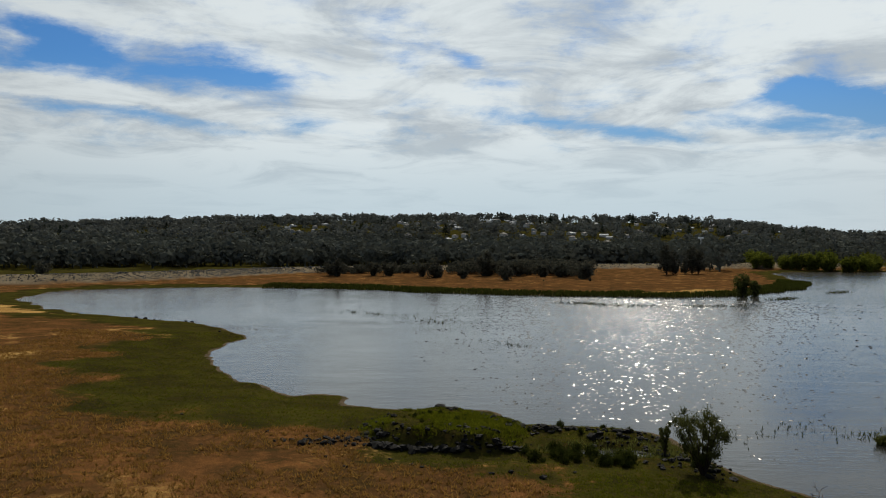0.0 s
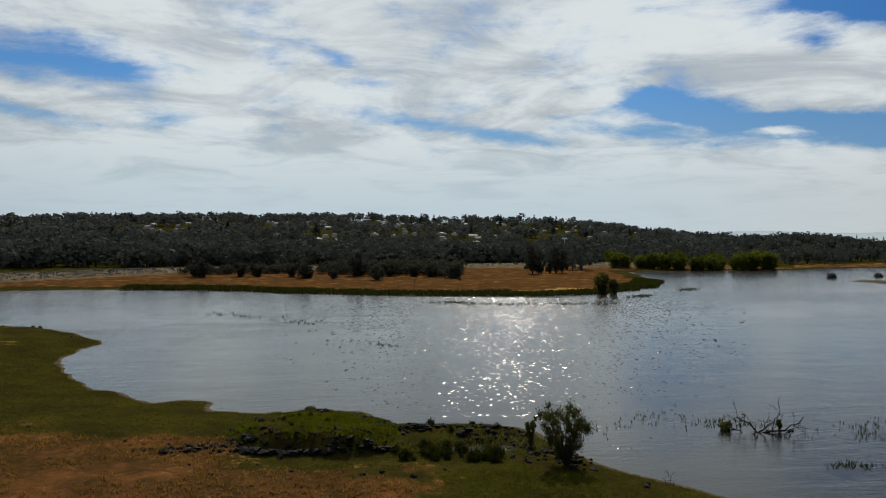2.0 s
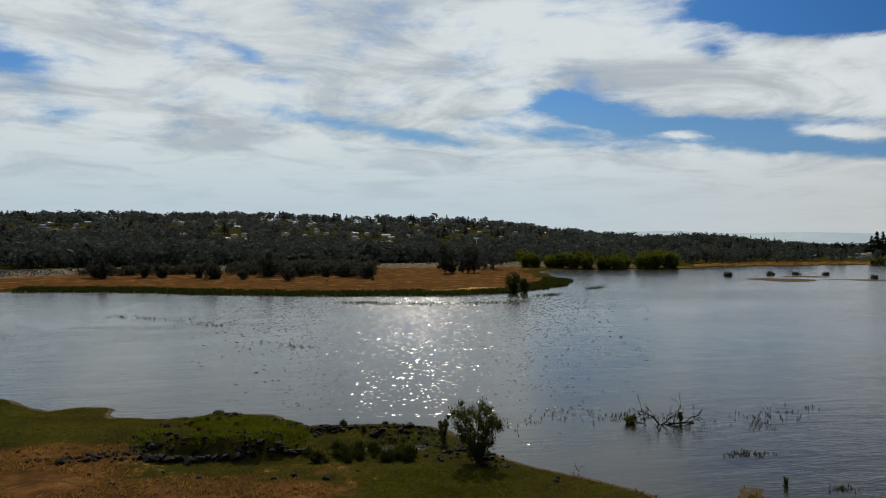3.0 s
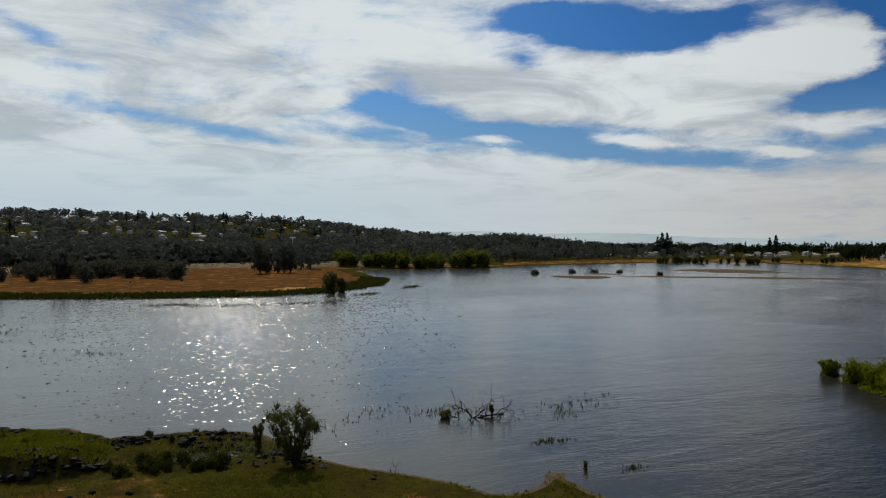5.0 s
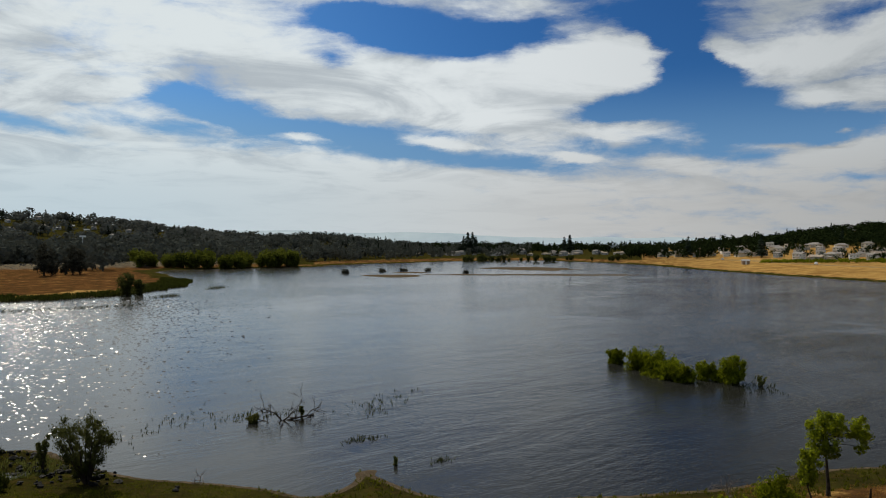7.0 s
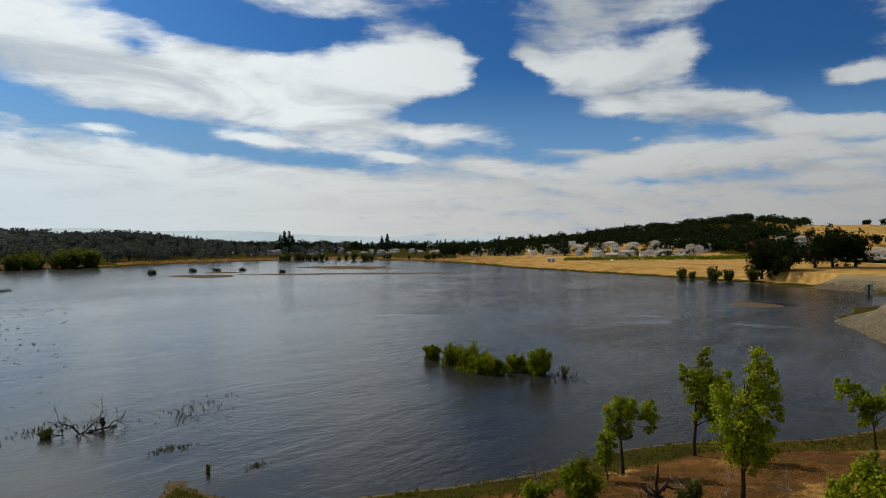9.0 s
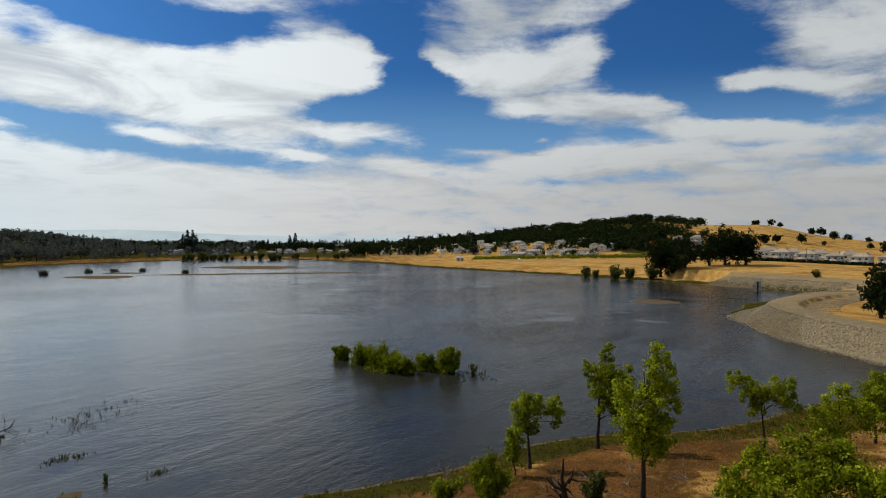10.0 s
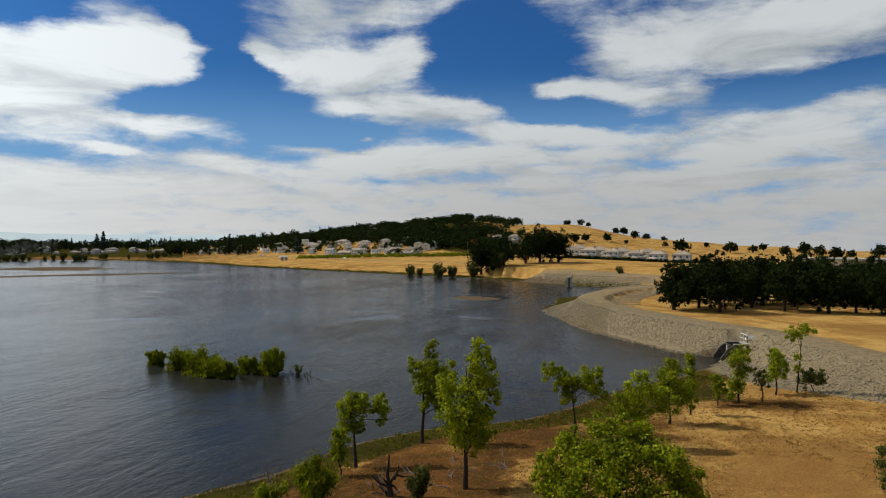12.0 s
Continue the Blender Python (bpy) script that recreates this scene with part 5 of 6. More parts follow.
for cx, cy, rx, ry, tilt, count in [(36, 190, 9, 3, -0.4, 170), (47, 184, 9, 3, 0, 110), (62, 183, 13, 3, 0.1, 130), (92, 208, 7, 2, 0.6, 130), (122, 237, 8, 2, 0.7, 100), (-4, 152, 14, 5, -0.9, 60), (9, 114, 7, 4, -0.7, 36), (-16, 163, 10, 3, -0.8, 36), (46, 57, 5, 2, 0.3, 50), (34.5, 59.5, 3.6, 2, 0, 70), (28, 62, 6, 2, 0.6, 40), (43, 54, 2, 2, 0, 12), (36, 47, 1.6, 0.8, 0, 50), (79, 36, 5, 4, 0.2, 70), (36.6, 38.6, 0.9, 0.4, 0, 26)]:
    u, v = rng.normal(0, 0.5, count) * rx, rng.normal(0, 0.5, count) * ry
    bx.append(cx + u * math.cos(tilt) - v * math.sin(tilt))
    by.append(cy + u * math.sin(tilt) + v * math.cos(tilt))
bx, by = np.concatenate(bx), np.concatenate(by)
far_off = np.hypot(bx, by)
tufts("water_plants", "dark rushes poking out of the shallow lake in loose drifts", "water plants", bx, by, np.full(len(bx), -0.05), 0.13 + 0.0024 * far_off, LEAF_RUSH, rng, 3, 0.6, 0.045)


# ---- bushes and trees of the middle distance: a few kinds, repeated ----
def oak_kind(seed, h, w, leaf, count, size, trunk=0.35):
    """An oak: short trunk, a broad crown of lumps."""
    rng = np.random.default_rng(seed)
    clumps = []
    for i in range(15):
        a, r = rng.random() * 6.283, w * 0.5 * math.sqrt(rng.random()) * 0.75
        clumps.append((math.cos(a) * r, math.sin(a) * r, h * (0.30 + 0.52 * rng.random() * (1 - (r / w) ** 2)), w * rng.uniform(0.14, 0.21)))
    clumps.append((0, 0, h * 0.82, w * 0.18))
    return clumps


def plant_many(name, label, category, group, kinds, spots):
    """Build each kind once, then repeat it at the spots: x, y, size, turn."""
    for k, (x, y, size, turn) in enumerate(spots):
        first = kinds[k % len(kinds)]
        m = pose(x, y, ground_z(x, y) - 0.05, 0, 0, turn) @ Matrix.Scale(size, 4)
        if first["spare"]:
            first["spare"] = False
            first["ob"].matrix_basis = m
        else:
            copy_thing(first["ob"], m)


def kinds_of(builder, count):
    return [{"ob": builder(k), "spare": True} for k in range(count)]


rng = np.random.default_rng(31)
oak = lambda k: make_tree("oak_tree", "dark evergreen oak with a dense rounded crown in the dry grove", "tree", 0, 0, oak_kind(300 + k, 8.6, 10.5, None, 0, 0), LEAF_OAK, 4300, 0.34, 0.28, 310 + k, "oak grove behind the dam", z0=0)
GROVE = [(152, -9), (158, -14), (150, -17), (160, -24), (166, -27), (155, -29), (174, -34), (176, -38), (152, -36), (154, -41), (172, -37), (165, -18), (170, -24), (178, -30), (184, -38), (168, -44), (160, -47), (186, -48), (176, -50), (190, -30), (150, -46), (146, -50), (180, -20), (172, -12), (196, -42), (200, -54), (190, -60), (205, -36), (164, -55), (154, -56), (142, -58), (210, -48)]
plant_many("oak_tree", "", "", "", kinds_of(oak, 4), [(x, y, rng.uniform(0.85, 1.12), rng.uniform(0, 360)) for x, y in GROVE])
big_oak = lambda k: make_tree("oak_tree", "large dark oak standing alone on golden grass by the shore", "tree", 0, 0, oak_kind(330 + k, 12.5, 19.0, None, 0, 0), LEAF_OAK, 5200, 0.5, 0.5, 340 + k, "large oaks by the far shore", z0=0)
plant_many("oak_tree", "", "", "", kinds_of(big_oak, 2), [(330, 61, 1.1, 20), (336, 52, 0.95, 80), (328, 53, 0.7, 300), (353, 38, 1.3, 140), (358, 30, 1.0, 200), (348, 44, 0.85, 260)])
hill_oak = lambda k: make_tree("oak_tree", "small round oak on the golden hillside", "tree", 0, 0, oak_kind(360 + k, 6.5, 8.0, None, 0, 0), LEAF_OAK, 700, 0.7, 0.25, 370 + k, "oaks scattered on the golden hill", z0=0)
HILL = []
for a, d in [(75.5, 500), (76.3, 505), (77, 500), (77.8, 510), (78.6, 500), (79.4, 505), (80.2, 500), (81, 510), (81.6, 505), (76.6, 530), (78.2, 535), (80, 530), (82, 640), (81.4, 650), (80.8, 655), (82.3, 630), (79.5, 660), (86, 640), (86.4, 645), (86.9, 640), (87.4, 640), (89, 600), (89.8, 580), (90.6, 560), (91.5, 570), (92.4, 560), (94, 545), (95.5, 540), (97.5, 520), (98.6, 510), (99.5, 520), (100.4, 515), (101.6, 520), (96.4, 500), (88.2, 520), (90.3, 500), (92.8, 480), (93.6, 500), (87.2, 480), (86.2, 500), (102.5, 470), (84.8, 470), (83.6, 480), (103.5, 480), (104.6, 470), (106, 480)]:
    d *= 1.3 + rng.normal(0, 0.05)
    a += rng.normal(0, 0.25)
    HILL.append((math.sin(radians(a)) * d, math.cos(radians(a)) * d, rng.uniform(0.5, 1.35), rng.uniform(0, 360)))
plant_many("oak_tree", "", "", "", kinds_of(hill_oak, 4), HILL)
x, y = math.sin(radians(79.0)) * 615, math.cos(radians(79.0)) * 615
make_tree("red_tree", "rust-red tree among dark oaks on the hill", "tree", x, y, oak_kind(390, 7, 8, None, 0, 0), LEAF_RED, 700, 0.6, 0.25, 391)

scrub = lambda k: make_shrub("scrub_bush", "grey-brown leafless scrub bush on reddish grass", 0, 0, 4.2, 5.5, LEAF_GREY, 900, 0.34, 6, 400 + k, "scrub on the headland", 0, spread=0.8)
spots = [(x, y, h / 4.2, rng.uniform(0, 360)) for x, y, h in [(-41.7, 304.4, 6), (-45, 309, 5), (52.4, 284.6, 5.8), (22.4, 274.4, 5), (7.6, 287.1, 3.6), (-3, 291.3, 4.5), (-21, 305.5, 4.5), (-28, 308, 4), (-150.9, 289, 4.7), (38.5, 298.2, 6.1), (17.2, 307.4, 5.9), (30, 303, 5), (-8, 304, 4), (45, 296, 4.5), (52, 292, 5)]]
plant_many("scrub_bush", "", "", "", kinds_of(scrub, 5), spots)
# thicket that closes the headland towards the levee, with gaps where the grass shows through
a = rng.uniform(-9.5, 10.8, 900)
d = rng.uniform(0, 1, 900) ** 0.7 * 62 + 292 + 5 * np.sin(a * 1.1)
x, y = np.sin(np.radians(a)) * d, np.cos(np.radians(a)) * d
keep = (fbm(x, y, 26, 3, 87) > np.interp(a, [-9, -7, -2, 2, 10], [0.1, -0.05, 0.02, -0.28, -0.3]) + 0.25 * step(312, 294, d)) & (line_distance(x, y, smooth_line(LEVEE, False)) > 7)
wood("scrub_thicket", "dark grey-brown scrub thicket on the reddish headland", rng, x[keep], y[keep], rng.uniform(2.0, 6.2, keep.sum()) * np.interp(a[keep], [-9, 0, 3], [0.6, 0.7, 1.0]), round_template, LEAF_GREY, 6, 110, 1.25)
spots = []
for k in range(30):
    u = rng.random()
    spots.append((20 + 60 * u + rng.normal(0, 16), 240 + 40 * rng.random() + 20 * u, rng.uniform(0.12, 0.3), rng.uniform(0, 360)))
plant_many("scrub_bush", "", "", "", kinds_of(lambda k: make_shrub("low_bush", "low dark bush dotted on the headland's grass", 0, 0, 4.0, 6.0, LEAF_GREY, 260, 0.5, 4, 420 + k, "low bushes on the headland", 0, spread=0.9), 2), spots)
pine = lambda k: make_tree("cypress_tree", "dense grey-green cypress on the reddish headland", "tree", 0, 0, [(0, 0, 2.5, 2.4), (0.5, -0.5, 4.5, 2.5), (-0.6, 0.4, 6.5, 2.2), (0.3, 0.2, 8.5, 1.8), (0, 0, 10.5, 1.2), (1.5, 1.2, 3.5, 1.8), (-1.8, -0.8, 3.8, 1.8)], LEAF_GREY, 2600, 0.42, 0.25, 440 + k, "cypresses on the headland", z0=0)
plant_many("cypress_tree", "", "", "", kinds_of(pine, 2), [(93.6, 322.4, 1.12, 10), (97, 325, 0.9, 70), (108.4, 335.2, 0.95, 130), (104, 331, 0.7, 200), (112, 338, 0.85, 300)])
make_shrub("willow_shrub", "dark upright willow at the tip of the headland", 85.4, 219, 6.3, 5.2, LEAF_OLIVE, 1600, 0.32, 9, 451, spread=0.8)
make_shrub("willow_shrub", "smaller dark willow at the tip of the headland", 89.6, 221, 5.0, 4.0, LEAF_OLIVE, 1000, 0.32, 7, 452, spread=0.8)
willow = lambda k: make_shrub("willow_tree", "yellow-green willow in a belt along the far inlet", 0, 0, 8.5, 10, LEAF_BELT, 1500, 0.5, 6, 460 + k, "willow belt by the inlet", 0, "tree", 0.85)
spots = []
for k in range(40):
    u = rng.random()
    spots.append((170 + 102 * (k + u) / 40, 419 - 14 * math.sin(k / 40 * 3) + abs(rng.normal(0, 8)), rng.uniform(0.7, 1.35), rng.uniform(0, 360)))
plant_many("willow_tree", "", "", "", kinds_of(willow, 4), spots)
shore = lambda k: make_shrub("willow_shrub", "dark green willow bush along the far shore", 0, 0, 5.0, 5.0, LEAF_OLIVE, 700, 0.4, 7, 480 + k, "bushes along the far shore", 0, spread=0.85)
spots = [(323.1, 78.5, 1.3, 0), (324.8, 72.9, 1.1, 50), (321.9, 62.8, 1.2, 90), (324, 52.2, 1.25, 130), (338, 95, 0.8, 170), (335, 90, 0.7, 200), (283, 2, 0.5, 0)]
for k in range(30):
    a, d = radians(rng.uniform(45.0, 59.5)), rng.uniform(655, 700)
    spots.append((math.sin(a) * d, math.cos(a) * d, rng.uniform(0.5, 1.25), rng.uniform(0, 360)))
plant_many("willow_shrub", "", "", "", kinds_of(shore, 4), spots)

# ---- the dam: stone facing, outlet, intake tower ----
RUBBLE = [stone_mesh(950 + k, "stone", RIPRAP, 1) for k in range(6)]
RUBBLE_NP = [mesh_arrays(me) for me in RUBBLE]
rng = np.random.default_rng(8)
x, y = rng.uniform(60, 245, 190000), rng.uniform(-45, 22, 190000)
c = line_distance(x, y, smooth_line(DAM_CREST, False))
keep = (c > 2.7) & (c < np.interp(x, [88, 98], [13.2, 11]))
x, y, c = x[keep], y[keep], c[keep]
z, cov, s = lay(x, y)
crest = smooth_line(DAM_CREST, False)
nearest = crest[np.argmin((x[:, None] - crest[:, 0]) ** 2 + (y[:, None] - crest[:, 1]) ** 2, 1)]
lakeward = (np.hypot(x, y) < np.hypot(nearest[:, 0], nearest[:, 1])) | (y > nearest[:, 1] + 1.5)
keep = (z > -0.3) & lakeward & ((c < 9.8) | (z < 0.8) | (x < 98)) & ~((np.abs((x - 106.5) * 0.98 + (y + 15.1) * 0.2) < 1.9) & ((x - 106.5) * -0.2 + (y + 15.1) * 0.98 > -0.7) & (y < -6))
x, y, z = x[keep][:30000], y[keep][:30000], z[keep][:30000]
size = rng.lognormal(-1.75, 0.3, len(x)) * np.interp(x, [100, 150], [1.0, 1.35])
riprap = new("riprap", mesh_np("riprap", *sprinkle(rng, x[300:], y[300:], z[300:] + 0.02, size[300:], RUBBLE_NP), RIPRAP))
tagged(riprap, "grey-tan stone facing on the curved dam", "dam", kind="structure")
for i in range(300):
    st = new("stone", RUBBLE[rng.integers(6)])
    st.parent = riprap
    st.matrix_basis = pose(x[i], y[i], z[i] + 0.06, *rng.uniform(0, 360, 3)) @ Matrix.Scale(size[i] * 1.1, 4)
x, y = rng.uniform(240, 300, 20000), rng.uniform(-45, 30, 20000)
c = line_distance(x, y, smooth_line(FAR_CREST, False))
z, cov, s = lay(x, y)
keep = (c > 2.8) & (c < 11) & (z > -0.2) & (s < 18) & (z < 3.4)
x, y, z = x[keep][:3600], y[keep][:3600], z[keep][:3600]
tagged(new("riprap", mesh_np("riprap", *sprinkle(rng, x, y, z, rng.lognormal(-0.95, 0.3, len(x)), RUBBLE_NP), RIPRAP)), "stone facing on the dam's far arm", "dam", kind="structure")
LEVEE_STONE = plain("dark grey levee stone", (0.075, 0.076, 0.072), 0.9, 0, 0.3, 2, 0.2)
line = smooth_line(LEVEE, False)
k = rng.integers(0, len(line) - 1, 16000)
u = rng.random(16000)[:, None]
at_line = line[k] * (1 - u) + line[k + 1] * u
way_in = -at_line / np.linalg.norm(at_line, axis=1, keepdims=True)
off = rng.uniform(1.0, 11.5, 16000)[:, None]
x, y = (at_line + way_in * off).T
z, cov, s = lay(x, y)
keep = (z > 1.9) & (np.abs(bearing(x, y)) < 40)
x, y, z = x[keep][:5000], y[keep][:5000], z[keep][:5000]
tagged(new("levee_stones", mesh_np("levee_stones", *sprinkle(rng, x, y, z, rng.lognormal(-0.6, 0.3, len(x)), RUBBLE_NP), LEVEE_STONE)), "dark grey stone facing of the long levee", "levee", kind="stuff")

ox, oy, oturn = 106.5, -15.1, 11.5
outlet = thing("outlet_structure", ox, oy, 0.0, "concrete box outlet with wing walls and a railed deck", "outlet", turn=oturn)
for side in (-1, 1):
    bm = bmesh.new()
    x0, x1 = side * 1.5 - 0.17, side * 1.5 + 0.17
    shape = [(-1.0, -0.9), (-1.0, 1.98), (1.9, 1.92), (2.6, 1.5), (3.5, 0.3), (3.5, -0.9)]
    lo = [bm.verts.new((x0, a, b)) for a, b in shape]
    hi = [bm.verts.new((x1, a, b)) for a, b in shape]
    bm.faces.new(lo[::-1])
    bm.faces.new(hi)
    for i in range(6):
        j = (i + 1) % 6
        bm.faces.new((lo[i], lo[j], hi[j], hi[i]))
    bmesh.ops.recalc_face_normals(bm, faces=bm.faces)
    bmesh.ops.bevel(bm, geom=list(bm.edges), offset=0.03, segments=1, affect="EDGES")
    part("wing_wall", bm, STAINED_SHADE_CONCRETE, outlet)
    part("coping", box(bmesh.new(), x0 - 0.05, x1 + 0.05, -1.0, 1.9, 1.99, 2.09, 0.02), CONCRETE, outlet, "pale concrete coping")
part("deck", box(bmesh.new(), -1.33, 1.33, -1.0, 0.2, 1.85, 2.05, 0.03), CONCRETE, outlet)
# dark material puts the opening's shade into the headwall's colour
part("headwall", box(bmesh.new(), -1.33, 1.33, -0.5, -0.2, -0.9, 1.85, 0.02), RUST, outlet, "headwall coloured dark for the shade inside")
part("gate_guide", box(bmesh.new(), -0.22, 0.22, 2.0, 2.3, -0.6, 1.75, 0.03), CONCRETE, outlet, "pale concrete gate guide")
part("crossbeam", box(bmesh.new(), -1.33, 1.33, 2.02, 2.2, 1.76, 1.9, 0.02), STAINED_SHADE_CONCRETE, outlet)
for i in range(7):
    part("grate_bar", box(bmesh.new(), -1.2 + i * 0.38, -1.15 + i * 0.38, 0.22, 0.27, -0.6, 1.84), RUST, outlet)
for px, py in [(-1.2, -0.9), (-1.2, 0.1), (0, 0.1), (1.2, 0.1), (1.2, -0.9)]:
    part_np("rail_post", *tube([(px, py, 2.0), (px, py, 3.2)], [0.035, 0.035], 6), STEEL, outlet)
for h in (2.65, 3.2):
    part_np("rail", *tube([(-1.2, -0.9, h), (-1.2, 0.1, h), (1.2, 0.1, h), (1.2, -0.9, h)], [0.045] * 4, 6), STEEL, outlet)
part("sign_panel", box(bmesh.new(), -1.3, -1.25, -0.8, 0.0, 2.75, 3.1), TRIM, outlet, "blank white sign panel on the railing")
part_np("handwheel", *tube([(math.cos(a) * 0.3, math.sin(a) * 0.3 - 0.4, 2.9) for a in np.linspace(0, 6.283, 13)], [0.025] * 13, 5), RUST, outlet)
part_np("wheel_post", *tube([(0, -0.4, 2.0), (0, -0.4, 2.9)], [0.06, 0.05], 6), RUST, outlet)

tower = thing("intake_tower", 264.5, 18.6, -1.2, "small pale concrete intake tower standing in the water", "tower")
for k, off in enumerate((-0.75, 0.55)):
    part("pier", box(bmesh.new(), -0.5, 0.5, off - 0.35, off + 0.45, 0, 4.2 if k else 4.6, 0.05), CONCRETE, tower)
part("cap", box(bmesh.new(), -0.6, 0.6, -1.15, 1.05, 4.6, 4.75, 0.03), CONCRETE, tower)
part("gate", box(bmesh.new(), -0.2, 0.0, -0.35, 0.25, 0, 4.3), RUST, tower)


# ---- houses ----
def roof_shape(w, d, h, hip, over=0.5, up=2.0):
    bm = bmesh.new()
    x, y = w / 2 + over, d / 2 + over
    inset = y * 0.95 if hip else 0.0
    base = [bm.verts.new(p) for p in ((-x, -y, h), (x, -y, h), (x, y, h), (-x, y, h))]
    low = [bm.verts.new((v.co.x, v.co.y, h - 0.22)) for v in base]
    r = [bm.verts.new((-x + inset, 0, h + up)), bm.verts.new((x - inset, 0, h + up))]
    bm.faces.new((base[0], base[1], r[1], r[0]))
    bm.faces.new((base[2], base[3], r[0], r[1]))
    bm.faces.new((base[1], base[2], r[1]))
    bm.faces.new((base[3], base[0], r[0]))
    for i in range(4):
        j = (i + 1) % 4
        bm.faces.new((low[i], low[j], base[j], base[i]))
    bm.faces.new(low[::-1])
    bmesh.ops.recalc_face_normals(bm, faces=bm.faces)
    return bm


def house(label, group, w, d, storeys, hip, wall, roof, balcony, seed, far=False):
    """A family house; its front looks along -y."""
    rng = np.random.default_rng(seed)
    h = 2.9 * storeys + 0.2
    ob = thing("house", 0, 0, 0, label, "house", group)
    part("wall", box(bmesh.new(), -w / 2, w / 2, -d / 2, d / 2, -2.5, h), wall, ob)
    part("roof", roof_shape(w, d, h, hip, up=rng.uniform(1.8, 2.6)), roof, ob)
    if not hip:
        for side in (-1, 1):
            bm = bmesh.new()
            x0 = side * w / 2
            tri = [bm.verts.new(p) for p in ((x0, -d / 2, h), (x0, d / 2, h), (x0, 0, h + 1.6))]
            back = [bm.verts.new((x0 - side * 0.2, v.co.y, v.co.z)) for v in tri]
            bm.faces.new(tri)
            bm.faces.new(back[::-1])
            for i in range(3):
                j = (i + 1) % 3
                bm.faces.new((tri[i], tri[j], back[j], back[i]))
            bmesh.ops.recalc_face_normals(bm, faces=bm.faces)
            part("gable", bm, wall, ob)
    # a lower wing with its own roof
    ww, wd = w * 0.45, d * 0.5
    wing = part("wing", box(bmesh.new(), -ww / 2, ww / 2, -wd / 2, wd / 2, -2.5, 2.8), wall, ob)
    wing.location = (w * 0.2 * (1 if seed % 2 else -1), -d / 2 - wd / 2 + 0.02, 0)
    part("wing_roof", roof_shape(ww, wd + 1.5, 2.8, True, up=1.5), roof, wing)
    for level in range(storeys):
        for k in range(0 if far and level else 3):
            wx = -w * 0.34 + k * w * 0.34
            win = part("window", box(bmesh.new(), wx - 0.85, wx + 0.85, -d / 2 - 0.04, -d / 2 + 0.1, 2.9 * level + 0.9, 2.9 * level + 2.25), TRIM, ob)
            if far:
                win.data.materials[0] = PANE
                continue
            part("pane", box(bmesh.new(), wx - 0.74, wx + 0.74, -d / 2 - 0.055, -d / 2 + 0.05, 2.9 * level + 1.0, 2.9 * level + 2.15), PANE, win)
        for side in () if far else (-1, 1):
            x0 = side * w / 2
            win = part("window", box(bmesh.new(), x0 - 0.05, x0 + 0.05, -0.9, 0.9, 2.9 * level + 0.9, 2.9 * level + 2.2), TRIM, ob)
            part("pane", box(bmesh.new(), x0 - 0.065, x0 + 0.065, -0.8, 0.8, 2.9 * level + 1.0, 2.9 * level + 2.1), PANE, win)
    part("chimney", box(bmesh.new(), w * 0.22, w * 0.22 + 0.9, 0.6, 1.4, h, h + 2.9, 0.04), wall, ob)
    if balcony:
        b = part("balcony", box(bmesh.new(), -w / 2, w / 2, -d / 2 - 2.2, -d / 2, 2.75, 2.95), wall, ob)
        for k in range(5):
            px = -w / 2 + 0.15 + k * (w - 0.3) / 4
            part("post", box(bmesh.new(), px - 0.1, px + 0.1, -d / 2 - 2.15, -d / 2 - 1.95, -2.0, 3.9), TRIM, b)
        part("railing", box(bmesh.new(), -w / 2, w / 2, -d / 2 - 2.12, -d / 2 - 2.06, 3.75, 3.85), TRIM, b)
    return ob


HILL_HOUSES = "hillside houses facing the lake"
KINDS = [
    house("cream two-storey house with a grey-brown hipped roof", HILL_HOUSES, 13, 10, 2, True, WALL_CREAM, ROOF_GREY, False, 1),
    house("grey house with a tan gabled roof", HILL_HOUSES, 14, 9, 1, False, WALL_GREY, ROOF_TAN, False, 2),
    house("white two-storey house with a grey gabled roof", HILL_HOUSES, 11, 9, 2, False, WALL_WHITE, ROOF_GREY, False, 3),
    house("cream single-storey house with a broad grey roof", HILL_HOUSES, 16, 10, 1, True, WALL_CREAM, ROOF_GREY, False, 4),
]
BALCONIES = [house("cream house with white balcony posts and a tan roof", "houses with balconies behind the grove", 12, 9, 2, True, WALL_CREAM, ROOF_LIGHT, True, 5),
             house("grey house with a wide balcony and tan roof", "houses with balconies behind the grove", 11, 9, 2, True, WALL_GREY, ROOF_TAN, True, 6)]
BRIGHT = [house("low house with a bright pale roof among dark trees", "houses on the wooded hill", 15, 9, 1, False, WALL_GREY, ROOF_PALE, False, 7, True),
          house("grey house with a dark roof among dark trees", "houses on the wooded hill", 13, 9, 2, True, WALL_GREY, ROOF_GREY, False, 8, True)]
PLAIN = [house("tan-roofed grey house in the far estate", "far estate beyond the lake", 14, 10, 1, True, WALL_GREY, ROOF_TAN, False, 9, True),
         house("two-storey house with a grey roof in the far estate", "far estate beyond the lake", 13, 9, 2, True, WALL_GREY, ROOF_GREY, False, 10, True)]
used = set()


def settle(first, x, y, turn, size=1.0):
    m = pose(x, y, ground_z(x, y) + 0.1, 0, 0, turn) @ Matrix.Scale(size, 4)
    if first.name in used:
        return copy_thing(first, m)
    used.add(first.name)
    first.matrix_basis = m
    return first


rng = np.random.default_rng(44)
